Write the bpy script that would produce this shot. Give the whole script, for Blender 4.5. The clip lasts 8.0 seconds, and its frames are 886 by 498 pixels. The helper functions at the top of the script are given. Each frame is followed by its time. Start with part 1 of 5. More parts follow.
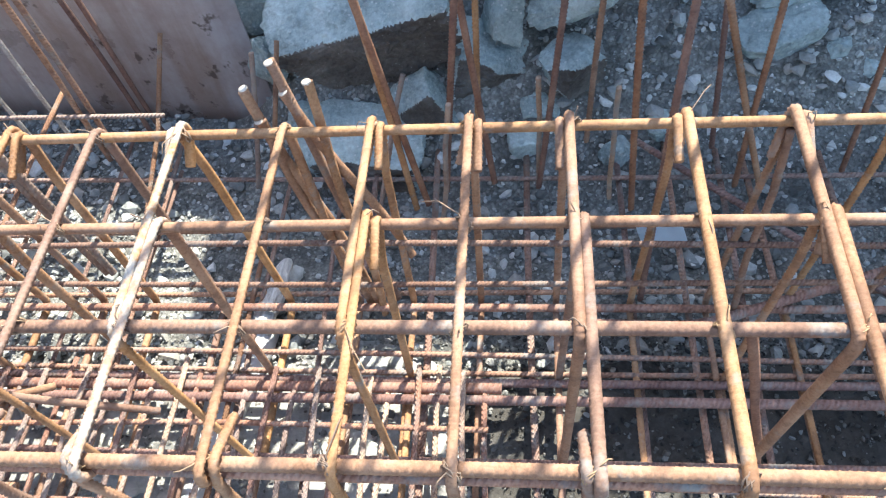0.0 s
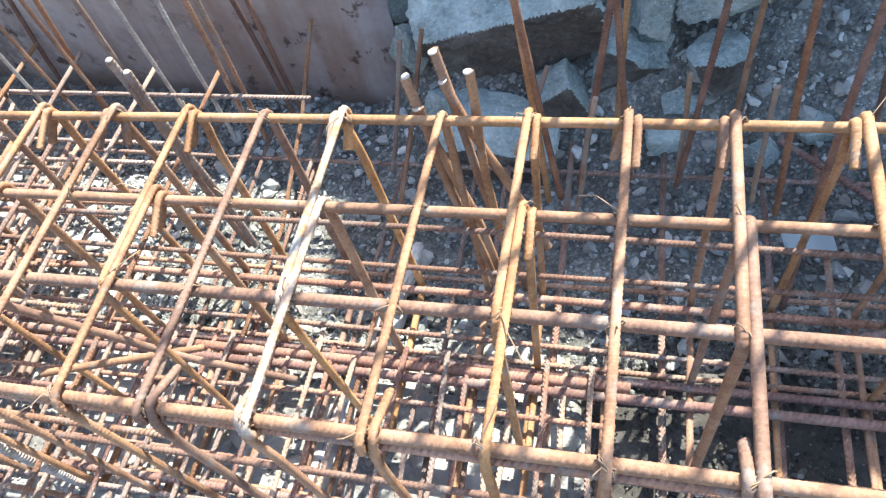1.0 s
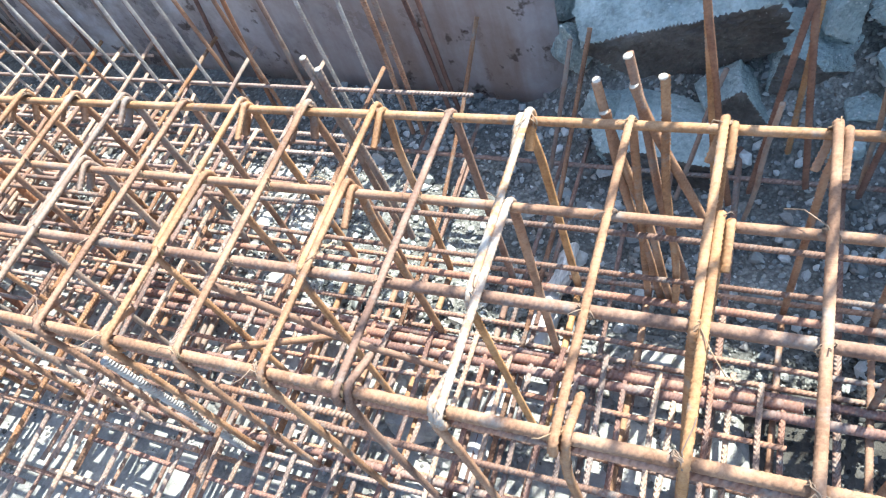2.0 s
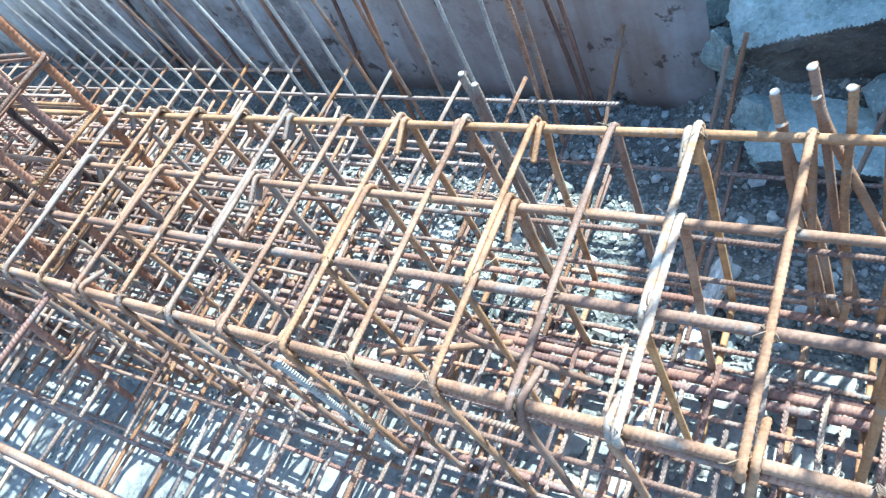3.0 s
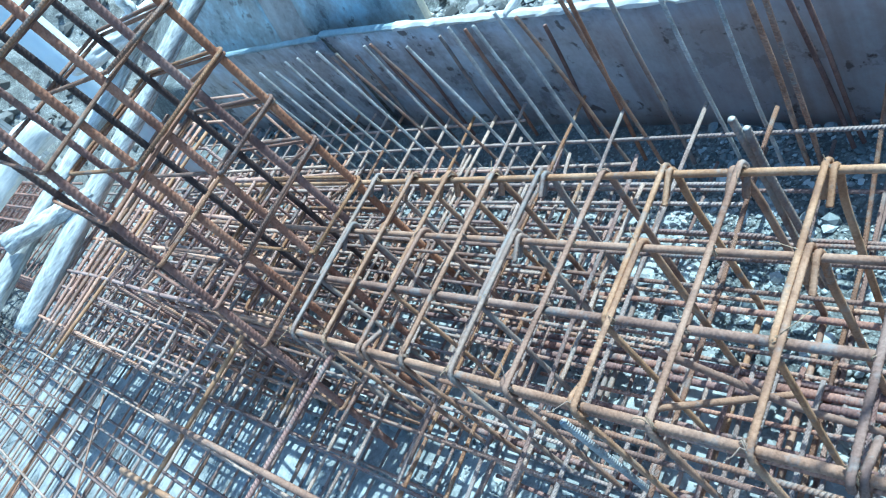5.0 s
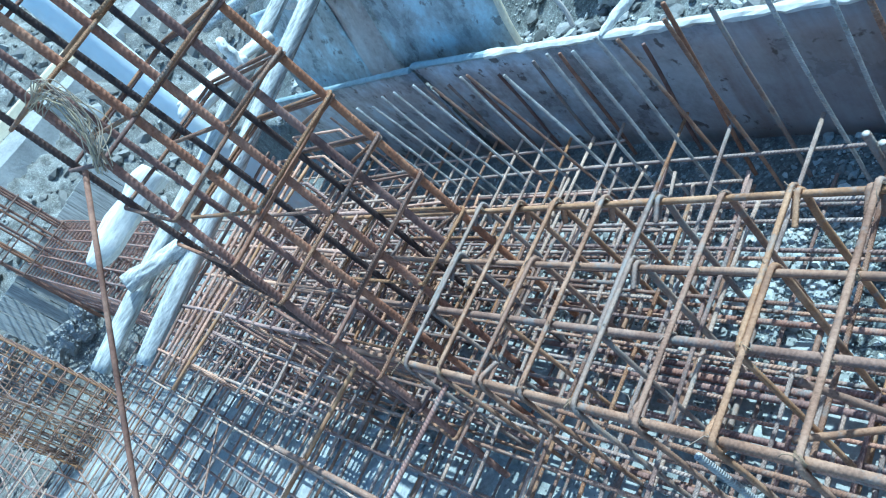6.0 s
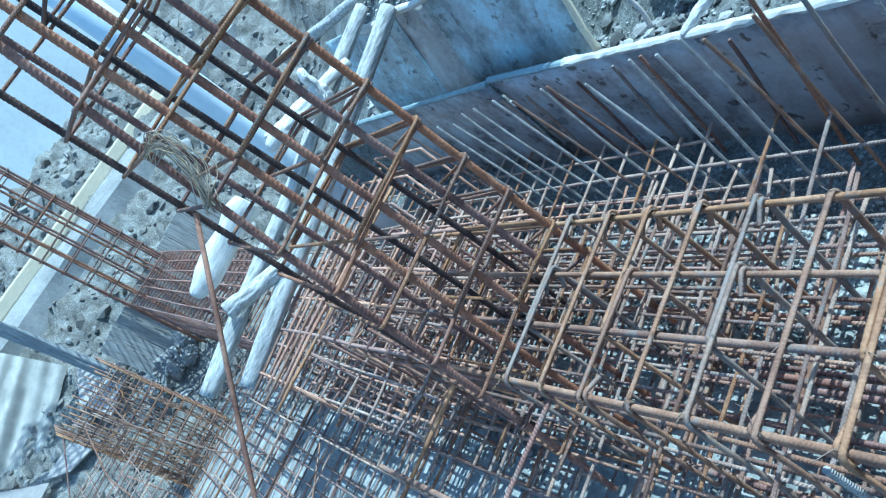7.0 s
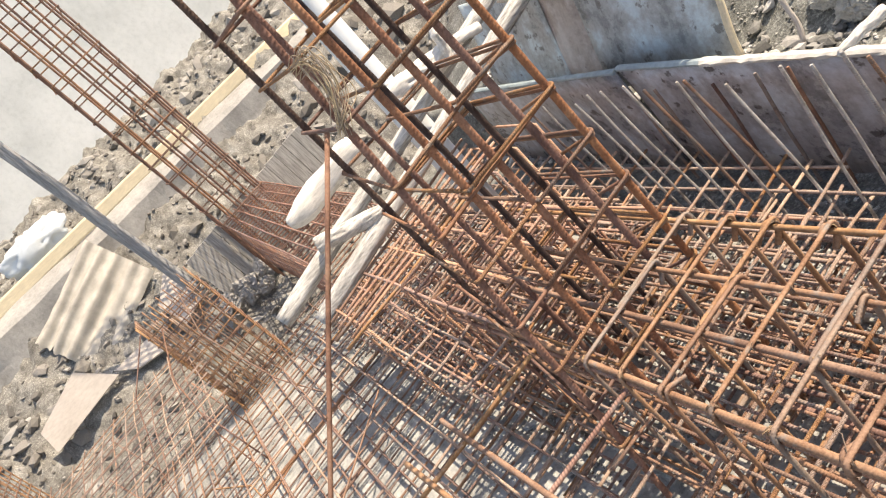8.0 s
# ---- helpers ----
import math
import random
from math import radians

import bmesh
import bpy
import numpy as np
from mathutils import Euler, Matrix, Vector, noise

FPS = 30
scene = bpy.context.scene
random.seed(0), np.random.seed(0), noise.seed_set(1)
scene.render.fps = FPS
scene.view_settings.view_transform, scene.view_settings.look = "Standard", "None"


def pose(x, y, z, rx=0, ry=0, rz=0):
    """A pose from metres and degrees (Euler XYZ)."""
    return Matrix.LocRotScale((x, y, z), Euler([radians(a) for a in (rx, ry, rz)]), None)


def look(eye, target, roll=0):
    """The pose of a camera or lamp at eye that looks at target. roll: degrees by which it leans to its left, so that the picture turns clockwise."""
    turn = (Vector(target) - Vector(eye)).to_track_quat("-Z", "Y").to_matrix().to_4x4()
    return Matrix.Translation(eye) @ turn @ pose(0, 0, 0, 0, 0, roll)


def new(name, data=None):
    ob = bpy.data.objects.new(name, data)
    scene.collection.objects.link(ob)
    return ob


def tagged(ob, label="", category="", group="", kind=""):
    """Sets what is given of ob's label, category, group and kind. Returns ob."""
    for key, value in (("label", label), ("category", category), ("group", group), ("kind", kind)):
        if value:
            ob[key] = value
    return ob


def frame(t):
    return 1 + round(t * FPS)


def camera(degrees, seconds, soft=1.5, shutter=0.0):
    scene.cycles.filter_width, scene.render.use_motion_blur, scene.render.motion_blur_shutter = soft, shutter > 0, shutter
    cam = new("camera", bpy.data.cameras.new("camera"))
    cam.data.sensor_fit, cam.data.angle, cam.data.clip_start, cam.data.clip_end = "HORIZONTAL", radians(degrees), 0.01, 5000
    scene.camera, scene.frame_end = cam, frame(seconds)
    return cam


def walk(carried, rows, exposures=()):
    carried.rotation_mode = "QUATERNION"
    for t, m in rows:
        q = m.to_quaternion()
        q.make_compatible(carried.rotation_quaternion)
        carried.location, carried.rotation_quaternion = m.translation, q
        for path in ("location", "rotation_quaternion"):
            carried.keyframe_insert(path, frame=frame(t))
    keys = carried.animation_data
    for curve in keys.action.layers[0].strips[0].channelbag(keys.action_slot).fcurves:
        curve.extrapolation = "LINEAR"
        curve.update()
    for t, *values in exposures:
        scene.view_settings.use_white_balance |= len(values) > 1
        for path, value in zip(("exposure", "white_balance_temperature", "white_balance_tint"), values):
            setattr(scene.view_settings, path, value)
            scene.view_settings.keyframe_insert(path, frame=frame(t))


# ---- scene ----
cam = camera(64.2, 8.0, soft=1.2)
PATH = [
    (0, (0.521, 0.44, 0.765), (0.292, 1.527, -0.898), -10.3),
    (0.5, (0.479, 0.43, 0.78), (0.109, 1.496, -0.872), -14.4),
    (1, (0.444, 0.425, 0.787), (-0.048, 1.454, -0.856), -17.9),
    (1.5, (0.397, 0.418, 0.81), (-0.243, 1.409, -0.806), -22.3),
    (1.7, (0.371, 0.411, 0.818), (-0.326, 1.381, -0.786), -23.9),
    (2.8, (0.278, 0.384, 0.875), (-0.706, 1.237, -0.643), -32.9),
    (3, (0.26, 0.379, 0.886), (-0.778, 1.217, -0.603), -34.4),
    (3.5, (0.224, 0.372, 0.921), (-0.932, 1.173, -0.501), -37.8),
    (4, (0.186, 0.364, 0.957), (-1.08, 1.127, -0.39), -41.1),
    (4.5, (0.16, 0.355, 0.982), (-1.206, 1.077, -0.288), -44.2),
    (5.8, (0.09, 0.352, 1.065), (-1.471, 1.005, -0.002), -50.1),
    (6, (0.085, 0.345, 1.076), (-1.509, 0.983, 0.05), -51.0),
    (6.5, (0.084, 0.339, 1.106), (-1.583, 0.929, 0.172), -54.2),
    (7, (0.071, 0.348, 1.126), (-1.645, 0.91, 0.266), -56.2),
    (7.5, (0.058, 0.328, 1.151), (-1.714, 0.823, 0.368), -55.0),
    (8, (0.045, 0.255, 1.151), (-1.768, 0.669, 0.413), -46.7),
]
EXPOSURE = [(0.0, 1.97, 6350, 6), (1.7, 2.02, 6100, 4), (2.8, 1.97, 5250, -6), (3.5, 1.87, 4580, -12), (4.0, 1.75, 4700, -11), (4.5, 1.46, 4450, -14), (5.8, 1.07, 4330, -14), (7.0, 0.89, 4250, -14), (7.5, 0.82, 4250, -15), (7.8, 1.07, 7200, 11), (8.0, 1.16, 7600, 12)]
walk(cam, [(t, look(eye, target, roll)) for t, eye, target, roll in PATH], EXPOSURE)

# ---- light ----
SUN_AZ, SUN_EL = 68.0, 55.5   # degrees: azimuth counter-clockwise from +x, elevation
world = bpy.data.worlds.new("sky")
scene.world = world
world.use_nodes = True
wn = world.node_tree
sky = wn.nodes.new("ShaderNodeTexSky")
sky.sky_type, sky.sun_disc = "NISHITA", False
sky.sun_elevation, sky.sun_rotation = radians(SUN_EL), radians(90 - SUN_AZ)
sky.air_density, sky.dust_density = 1.0, 1.5
back = wn.nodes["Background"]
back.inputs["Strength"].default_value = 0.112
wn.links.new(sky.outputs["Color"], back.inputs["Color"])
sun = new("sun", bpy.data.lights.new("sun", "SUN"))
sun.data.energy, sun.data.angle, sun.data.color = 3.38, radians(0.6), (1.0, 0.90, 0.77)
ca, sa, ce, se = math.cos(radians(SUN_AZ)), math.sin(radians(SUN_AZ)), math.cos(radians(SUN_EL)), math.sin(radians(SUN_EL))
sun.matrix_world = look((8 * ca * ce, 8 * sa * ce, 8 * se), (0, 0, 0))


# ---- materials ----
def material(name):
    m = bpy.data.materials.new(name)
    m.use_nodes = True
    return m, m.node_tree.nodes, m.node_tree.links, m.node_tree.nodes["Principled BSDF"]


def ramp(nodes, links, source, stops):
    r = nodes.new("ShaderNodeValToRGB")
    while len(r.color_ramp.elements) < len(stops):
        r.color_ramp.elements.new(0.5)
    for e, (p, c) in zip(r.color_ramp.elements, stops):
        e.position, e.color = p, (*c, 1)
    links.new(source, r.inputs["Fac"])
    return r.outputs["Color"]


def noise_tex(nodes, links, coords, scale, detail=6.0, rough=0.6, shift=None):
    n = nodes.new("ShaderNodeTexNoise")
    n.inputs["Scale"].default_value, n.inputs["Detail"].default_value, n.inputs["Roughness"].default_value = scale, detail, rough
    if shift is not None:
        add = nodes.new("ShaderNodeVectorMath")
        add.operation = "MULTIPLY_ADD"
        links.new(shift, add.inputs[0])
        add.inputs[1].default_value = (37.0, 19.0, 53.0)
        links.new(coords, add.inputs[2])
        coords = add.outputs[0]
    links.new(coords, n.inputs["Vector"])
    return n.outputs["Fac"]


def mix(nodes, links, fac, a, b, kind="MIX"):
    n = nodes.new("ShaderNodeMix")
    n.data_type, n.blend_type = "RGBA", kind
    for sock, v in ((n.inputs[0], fac), (n.inputs[6], a), (n.inputs[7], b)):
        if isinstance(v, (int, float)):
            sock.default_value = v
        elif isinstance(v, tuple):
            sock.default_value = (*v, 1)
        else:
            links.new(v, sock)
    return n.outputs[2]


def bump(nodes, links, height, bsdf, strength, distance, under=None):
    b = nodes.new("ShaderNodeBump")
    b.inputs["Strength"].default_value, b.inputs["Distance"].default_value = strength, distance
    links.new(height, b.inputs["Height"])
    if under is not None:
        links.new(under, b.inputs["Normal"])
    links.new(b.outputs["Normal"], bsdf.inputs["Normal"])
    return b.outputs["Normal"]


def rust(name, dark, mid, light, scale=0.0, grey=0.0):
    """Rusted bar steel. scale: pitch in metres of ribs drawn as relief (0: ribs are in the mesh). grey: share of bare mill scale."""
    m, n, l, p = material(name)
    coords = n.new("ShaderNodeTexCoord").outputs["Object"]
    rnd = n.new("ShaderNodeObjectInfo").outputs["Random"]
    big = noise_tex(n, l, coords, 9.0, 4.0, 0.55, rnd)
    fine = noise_tex(n, l, coords, 160.0, 5.0, 0.7, rnd)
    col = ramp(n, l, big, [(0.3, dark), (0.5, mid), (0.7, light)])
    col = mix(n, l, 0.45, col, ramp(n, l, fine, [(0.30, tuple(0.6 * v for v in dark)), (0.5, mid), (0.8, light)]), "MIX")
    bruise = ramp(n, l, noise_tex(n, l, coords, 21.0, 5.0, 0.65, rnd), [(0.50, (0, 0, 0)), (0.66, (0.75, 0.75, 0.75))])
    col = mix(n, l, bruise, col, tuple(0.5 * v + w for v, w in zip(mid, (0.02, 0.012, 0.016))))
    # worn rib crests lighter; the shade of the grooves is put into the colour
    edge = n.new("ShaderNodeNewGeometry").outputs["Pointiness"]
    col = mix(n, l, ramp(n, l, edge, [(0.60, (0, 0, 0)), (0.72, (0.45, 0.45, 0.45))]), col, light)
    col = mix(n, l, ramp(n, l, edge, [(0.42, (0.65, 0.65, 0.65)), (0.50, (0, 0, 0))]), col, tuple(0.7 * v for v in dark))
    tone = n.new("ShaderNodeHueSaturation")
    for sock, lo, hi in (("Value", 0.66, 1.12), ("Saturation", 0.72, 1.04), ("Hue", 0.487, 0.504)):
        mr = n.new("ShaderNodeMapRange")
        mr.inputs["To Min"].default_value, mr.inputs["To Max"].default_value = lo, hi
        l.new(rnd, mr.inputs["Value"])
        l.new(mr.outputs[0], tone.inputs[sock])
    l.new(col, tone.inputs["Color"])
    col = tone.outputs["Color"]
    if grey:
        patch = ramp(n, l, noise_tex(n, l, coords, 14.0, 5.0, 0.7, rnd), [(max(0.0, 0.62 - grey), (0, 0, 0)), (0.75 - grey * 0.6, (1, 1, 1))])
        col = mix(n, l, patch, col, (0.27, 0.25, 0.23))
    l.new(col, p.inputs["Base Color"])
    p.inputs["Roughness"].default_value = 0.74
    p.inputs["Specular IOR Level"].default_value = 0.3
    under = bump(n, l, fine, p, 0.55, 0.0012)
    if scale:
        uv = n.new("ShaderNodeUVMap")
        sep = n.new("ShaderNodeSeparateXYZ")
        l.new(uv.outputs[0], sep.inputs[0])
        a = n.new("ShaderNodeMath")
        a.operation = "MULTIPLY_ADD"
        l.new(sep.outputs[0], a.inputs[0])
        a.inputs[1].default_value = 2 * math.pi / scale
        b = n.new("ShaderNodeMath")
        b.operation = "MULTIPLY"
        l.new(sep.outputs[1], b.inputs[0])
        b.inputs[1].default_value = 4 * math.pi
        l.new(b.outputs[0], a.inputs[2])
        s = n.new("ShaderNodeMath")
        s.operation = "SINE"
        l.new(a.outputs[0], s.inputs[0])
        bump(n, l, s.outputs[0], p, 0.8, 0.0012, under)
    return m


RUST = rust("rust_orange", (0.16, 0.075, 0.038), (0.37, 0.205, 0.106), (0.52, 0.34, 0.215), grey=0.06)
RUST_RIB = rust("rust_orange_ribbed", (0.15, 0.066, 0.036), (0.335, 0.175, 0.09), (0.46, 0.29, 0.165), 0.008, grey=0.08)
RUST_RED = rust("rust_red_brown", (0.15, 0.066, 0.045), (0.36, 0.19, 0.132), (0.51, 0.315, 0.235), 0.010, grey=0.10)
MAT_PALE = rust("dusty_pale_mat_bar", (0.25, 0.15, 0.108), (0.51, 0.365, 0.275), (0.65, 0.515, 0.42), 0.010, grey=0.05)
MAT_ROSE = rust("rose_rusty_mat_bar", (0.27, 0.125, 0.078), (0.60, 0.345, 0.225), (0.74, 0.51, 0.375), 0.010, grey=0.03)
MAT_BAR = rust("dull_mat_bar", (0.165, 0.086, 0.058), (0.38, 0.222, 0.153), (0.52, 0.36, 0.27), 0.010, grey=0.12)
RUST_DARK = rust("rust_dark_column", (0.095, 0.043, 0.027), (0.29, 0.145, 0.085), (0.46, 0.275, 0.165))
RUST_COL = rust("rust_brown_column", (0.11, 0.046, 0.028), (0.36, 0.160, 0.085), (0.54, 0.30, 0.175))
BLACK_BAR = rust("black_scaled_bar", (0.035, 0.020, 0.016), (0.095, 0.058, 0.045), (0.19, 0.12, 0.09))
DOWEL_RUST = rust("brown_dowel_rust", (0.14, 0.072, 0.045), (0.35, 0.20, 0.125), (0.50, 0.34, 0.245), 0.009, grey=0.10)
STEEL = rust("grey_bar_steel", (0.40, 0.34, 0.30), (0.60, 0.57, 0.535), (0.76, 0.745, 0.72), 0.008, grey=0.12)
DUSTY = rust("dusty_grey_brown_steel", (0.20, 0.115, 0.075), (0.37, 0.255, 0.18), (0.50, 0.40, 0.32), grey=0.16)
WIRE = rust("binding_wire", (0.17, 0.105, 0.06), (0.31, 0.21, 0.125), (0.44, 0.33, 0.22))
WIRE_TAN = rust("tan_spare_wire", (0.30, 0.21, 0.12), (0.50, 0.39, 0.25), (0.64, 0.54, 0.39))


def stones(name, tones, rough=0.8):
    """Loose chips: every piece has a tone of its own."""
    m, n, l, p = material(name)
    isl = n.new("ShaderNodeNewGeometry").outputs["Random Per Island"]
    coords = n.new("ShaderNodeTexCoord").outputs["Object"]
    k = len(tones)
    col = ramp(n, l, isl, [(i / (k - 1), c) for i, c in enumerate(tones)])
    b = noise_tex(n, l, coords, 120.0, 5.0, 0.7)
    col = mix(n, l, 0.5, col, ramp(n, l, b, [(0.3, (0.35, 0.35, 0.35)), (0.7, (1, 1, 1))]), "MULTIPLY")
    l.new(col, p.inputs["Base Color"])
    p.inputs["Roughness"].default_value = rough
    bump(n, l, b, p, 0.6, 0.002)
    return m


def mineral(name, dark, mid, light, s1=4.0, s2=60.0, rough=0.9, depth=0.004, speck=0.0, mud_from=None, wet=False):
    m, n, l, p = material(name)
    coords = n.new("ShaderNodeTexCoord").outputs["Object"]
    rnd = n.new("ShaderNodeObjectInfo").outputs["Random"]
    a = noise_tex(n, l, coords, s1, 8.0, 0.62, rnd)
    b = noise_tex(n, l, coords, s2, 6.0, 0.7, rnd)
    col = ramp(n, l, a, [(0.32, dark), (0.5, mid), (0.68, light)])
    col = mix(n, l, 0.45, col, ramp(n, l, b, [(0.28, dark), (0.5, mid), (0.75, light)]))
    if speck:
        v = n.new("ShaderNodeTexVoronoi")
        v.inputs["Scale"].default_value = 75.0
        l.new(coords, v.inputs["Vector"])
        f = ramp(n, l, v.outputs["Distance"], [(speck * 0.5, (1, 1, 1)), (speck, (0, 0, 0))])
        f = mix(n, l, 1.0, f, ramp(n, l, noise_tex(n, l, coords, 9.0, 4.0, 0.7), [(0.42, (0.05, 0.05, 0.05)), (0.62, (1, 1, 1))]), "MULTIPLY")
        col = mix(n, l, f, col, (0.66, 0.69, 0.69))
    if mud_from is not None:
        sep = n.new("ShaderNodeSeparateXYZ")
        l.new(coords, sep.inputs[0])
        mr = n.new("ShaderNodeMapRange")
        mr.inputs["From Min"].default_value, mr.inputs["From Max"].default_value = mud_from, mud_from - 0.5
        l.new(sep.outputs[0], mr.inputs["Value"])
        mud = ramp(n, l, a, [(0.30, (0.12, 0.112, 0.10)), (0.5, (0.27, 0.258, 0.235)), (0.70, (0.44, 0.43, 0.40))])
        col = mix(n, l, mr.outputs[0], col, mud)
        cells = n.new("ShaderNodeTexVoronoi")
        cells.inputs["Scale"].default_value = 120.0
        warp = n.new("ShaderNodeVectorMath")
        warp.operation = "MULTIPLY_ADD"
        l.new(b, warp.inputs[0])
        warp.inputs[1].default_value = (0.02, 0.02, 0.02)
        l.new(coords, warp.inputs[2])
        l.new(warp.outputs[0], cells.inputs["Vector"])
        tone = ramp(n, l, cells.outputs["Color"], [(0.1, (0.6, 0.61, 0.61)), (0.6, (0.95, 0.97, 0.97)), (0.92, (1.6, 1.62, 1.6))])
        col = mix(n, l, 0.8, col, tone, "MULTIPLY")
        gap = ramp(n, l, cells.outputs["Distance"], [(0.25, (1, 1, 1)), (0.75, (0.45, 0.45, 0.45))])
        col = mix(n, l, 0.55, col, gap, "MULTIPLY")
        a = gap
    l.new(col, p.inputs["Base Color"])
    p.inputs["Roughness"].default_value = rough
    p.inputs["Specular IOR Level"].default_value = 0.3
    if wet:
        l.new(ramp(n, l, a, [(0.40, (0.22, 0.22, 0.22)), (0.52, (rough, rough, rough))]), p.inputs["Roughness"])
        p.inputs["Specular IOR Level"].default_value = 0.5
    under = bump(n, l, a, p, 0.5, 0.008 if mud_from is not None else depth * 4)
    bump(n, l, b, p, 0.7, depth, under)
    return m


GROUND = mineral("gravel_and_mud", (0.085, 0.085, 0.078), (0.225, 0.23, 0.218), (0.46, 0.475, 0.455), 7.0, 45.0, 0.95, 0.012, 0.0, -5.5)
STONE = mineral("blue_grey_rock", (0.10, 0.13, 0.13), (0.35, 0.43, 0.43), (0.66, 0.77, 0.76), 7.0, 80.0, 0.75, 0.012, 0.26)
STONE_BROWN = mineral("brown_shade_toned_rock_face", (0.045, 0.042, 0.04), (0.115, 0.108, 0.10), (0.24, 0.235, 0.22), 9.0, 60.0, 0.85, 0.012, 0.12)
CHIPS = stones("grey_crushed_chips", [(0.11, 0.12, 0.118), (0.26, 0.285, 0.28), (0.42, 0.455, 0.45), (0.34, 0.325, 0.295), (0.54, 0.575, 0.565), (0.74, 0.76, 0.74)], 0.62)
# right of the slab, shade is put into these dark ground colours
SHADE_EARTH = mineral("shade_toned_earth", (0.036, 0.034, 0.031), (0.082, 0.080, 0.074), (0.17, 0.168, 0.158), 9.0, 70.0, 0.85, 0.006)
SHADE_CHIPS = stones("shade_dark_chips", [(0.02, 0.021, 0.021), (0.034, 0.036, 0.036), (0.07, 0.075, 0.074), (0.14, 0.145, 0.14), (0.34, 0.36, 0.35)], 0.6)
PALE_CHIPS = stones("pale_limestone_chips", [(0.10, 0.10, 0.096), (0.22, 0.22, 0.21), (0.36, 0.355, 0.34), (0.50, 0.49, 0.465), (0.66, 0.65, 0.62)], 0.8)
MUD_CHIPS = stones("mud_clods", [(0.13, 0.12, 0.108), (0.20, 0.19, 0.172), (0.28, 0.265, 0.245), (0.40, 0.39, 0.37)], 0.9)
PALE_STONE = mineral("pale_limestone", (0.25, 0.26, 0.25), (0.43, 0.44, 0.42), (0.60, 0.60, 0.575), 18.0, 90.0, 0.9, 0.003)
CONCRETE = mineral("pale_concrete", (0.50, 0.52, 0.51), (0.67, 0.69, 0.68), (0.76, 0.77, 0.76), 1.3, 18.0, 0.85, 0.002)
BLINDING = mineral("stained_blinding", (0.085, 0.09, 0.088), (0.32, 0.33, 0.32), (0.56, 0.565, 0.55), 6.0, 55.0, 0.88, 0.004, 0.0, None, True)
KERB = mineral("stained_kerb_concrete", (0.19, 0.187, 0.178), (0.32, 0.315, 0.302), (0.45, 0.44, 0.425), 3.0, 30.0, 0.9, 0.006)


def plate_mat(name, base, streak, spots=0.64, stained=None):
    """Painted or filmed sheet: clouded tone, run-down rust streaks with bar reflections painted in, dark spots."""
    m, n, l, p = material(name)
    coords = n.new("ShaderNodeTexCoord").outputs["Object"]
    a = noise_tex(n, l, coords, 4.6, 8.0, 0.66)
    b = noise_tex(n, l, coords, 46.0, 6.0, 0.7)
    col = ramp(n, l, a, [(0.36, tuple(0.36 * v for v in base)), (0.49, base), (0.60, tuple(min(1, k * v) for k, v in zip((1.7, 1.9, 2.0), base)))])
    mp = n.new("ShaderNodeMapping")
    mp.inputs["Rotation"].default_value = (0, radians(16), 0)
    mp.inputs["Scale"].default_value = (7.0, 1.0, 0.75)
    l.new(coords, mp.inputs["Vector"])
    run = ramp(n, l, noise_tex(n, l, mp.outputs[0], 1.0, 5.0, 0.6), [(0.50, (0, 0, 0)), (0.66, (0.65, 0.65, 0.65))])
    col = mix(n, l, run, col, streak)
    col = mix(n, l, 0.4, col, ramp(n, l, b, [(0.3, tuple(0.45 * v for v in base)), (0.7, tuple(1.35 * v for v in base))]))
    if stained is not None:
        sep = n.new("ShaderNodeSeparateXYZ")
        l.new(coords, sep.inputs[0])
        mr = n.new("ShaderNodeMath")
        mr.operation = "MULTIPLY_ADD"
        l.new(a, mr.inputs[0])
        mr.inputs[1].default_value = 1.6
        l.new(sep.outputs[0], mr.inputs[2])
        f = n.new("ShaderNodeMapRange")
        f.inputs["From Min"].default_value, f.inputs["From Max"].default_value, f.inputs["To Max"].default_value = stained, stained + 0.9, 0.70
        l.new(mr.outputs[0], f.inputs["Value"])
        col = mix(n, l, f.outputs[0], col, mix(n, l, run, (0.31, 0.26, 0.255), (0.21, 0.125, 0.080)))
    spot = ramp(n, l, noise_tex(n, l, coords, 13.0, 4.0, 0.6), [(spots, (0, 0, 0)), (spots + 0.05, (0.8, 0.8, 0.8))])
    col = mix(n, l, spot, col, tuple(0.35 * v for v in streak))
    l.new(col, p.inputs["Base Color"])
    rr = ramp(n, l, a, [(0.35, (0.22, 0.22, 0.22)), (0.65, (0.42, 0.42, 0.42))])
    p.inputs["Specular IOR Level"].default_value = 0.45
    l.new(rr, p.inputs["Roughness"])
    bump(n, l, a, p, 0.35, 0.012, bump(n, l, b, p, 0.25, 0.002))
    return m


PLATE = plate_mat("rusty_brown_sheet", (0.40, 0.395, 0.41), (0.15, 0.095, 0.068), 0.62, -0.85)
PLATE_GREY = plate_mat("spotted_grey_sheet", (0.45, 0.49, 0.495), (0.38, 0.37, 0.36), 0.60)
PLATE_TAN = plate_mat("pinkish_brown_sheet", (0.40, 0.36, 0.34), (0.30, 0.24, 0.20), 0.66)


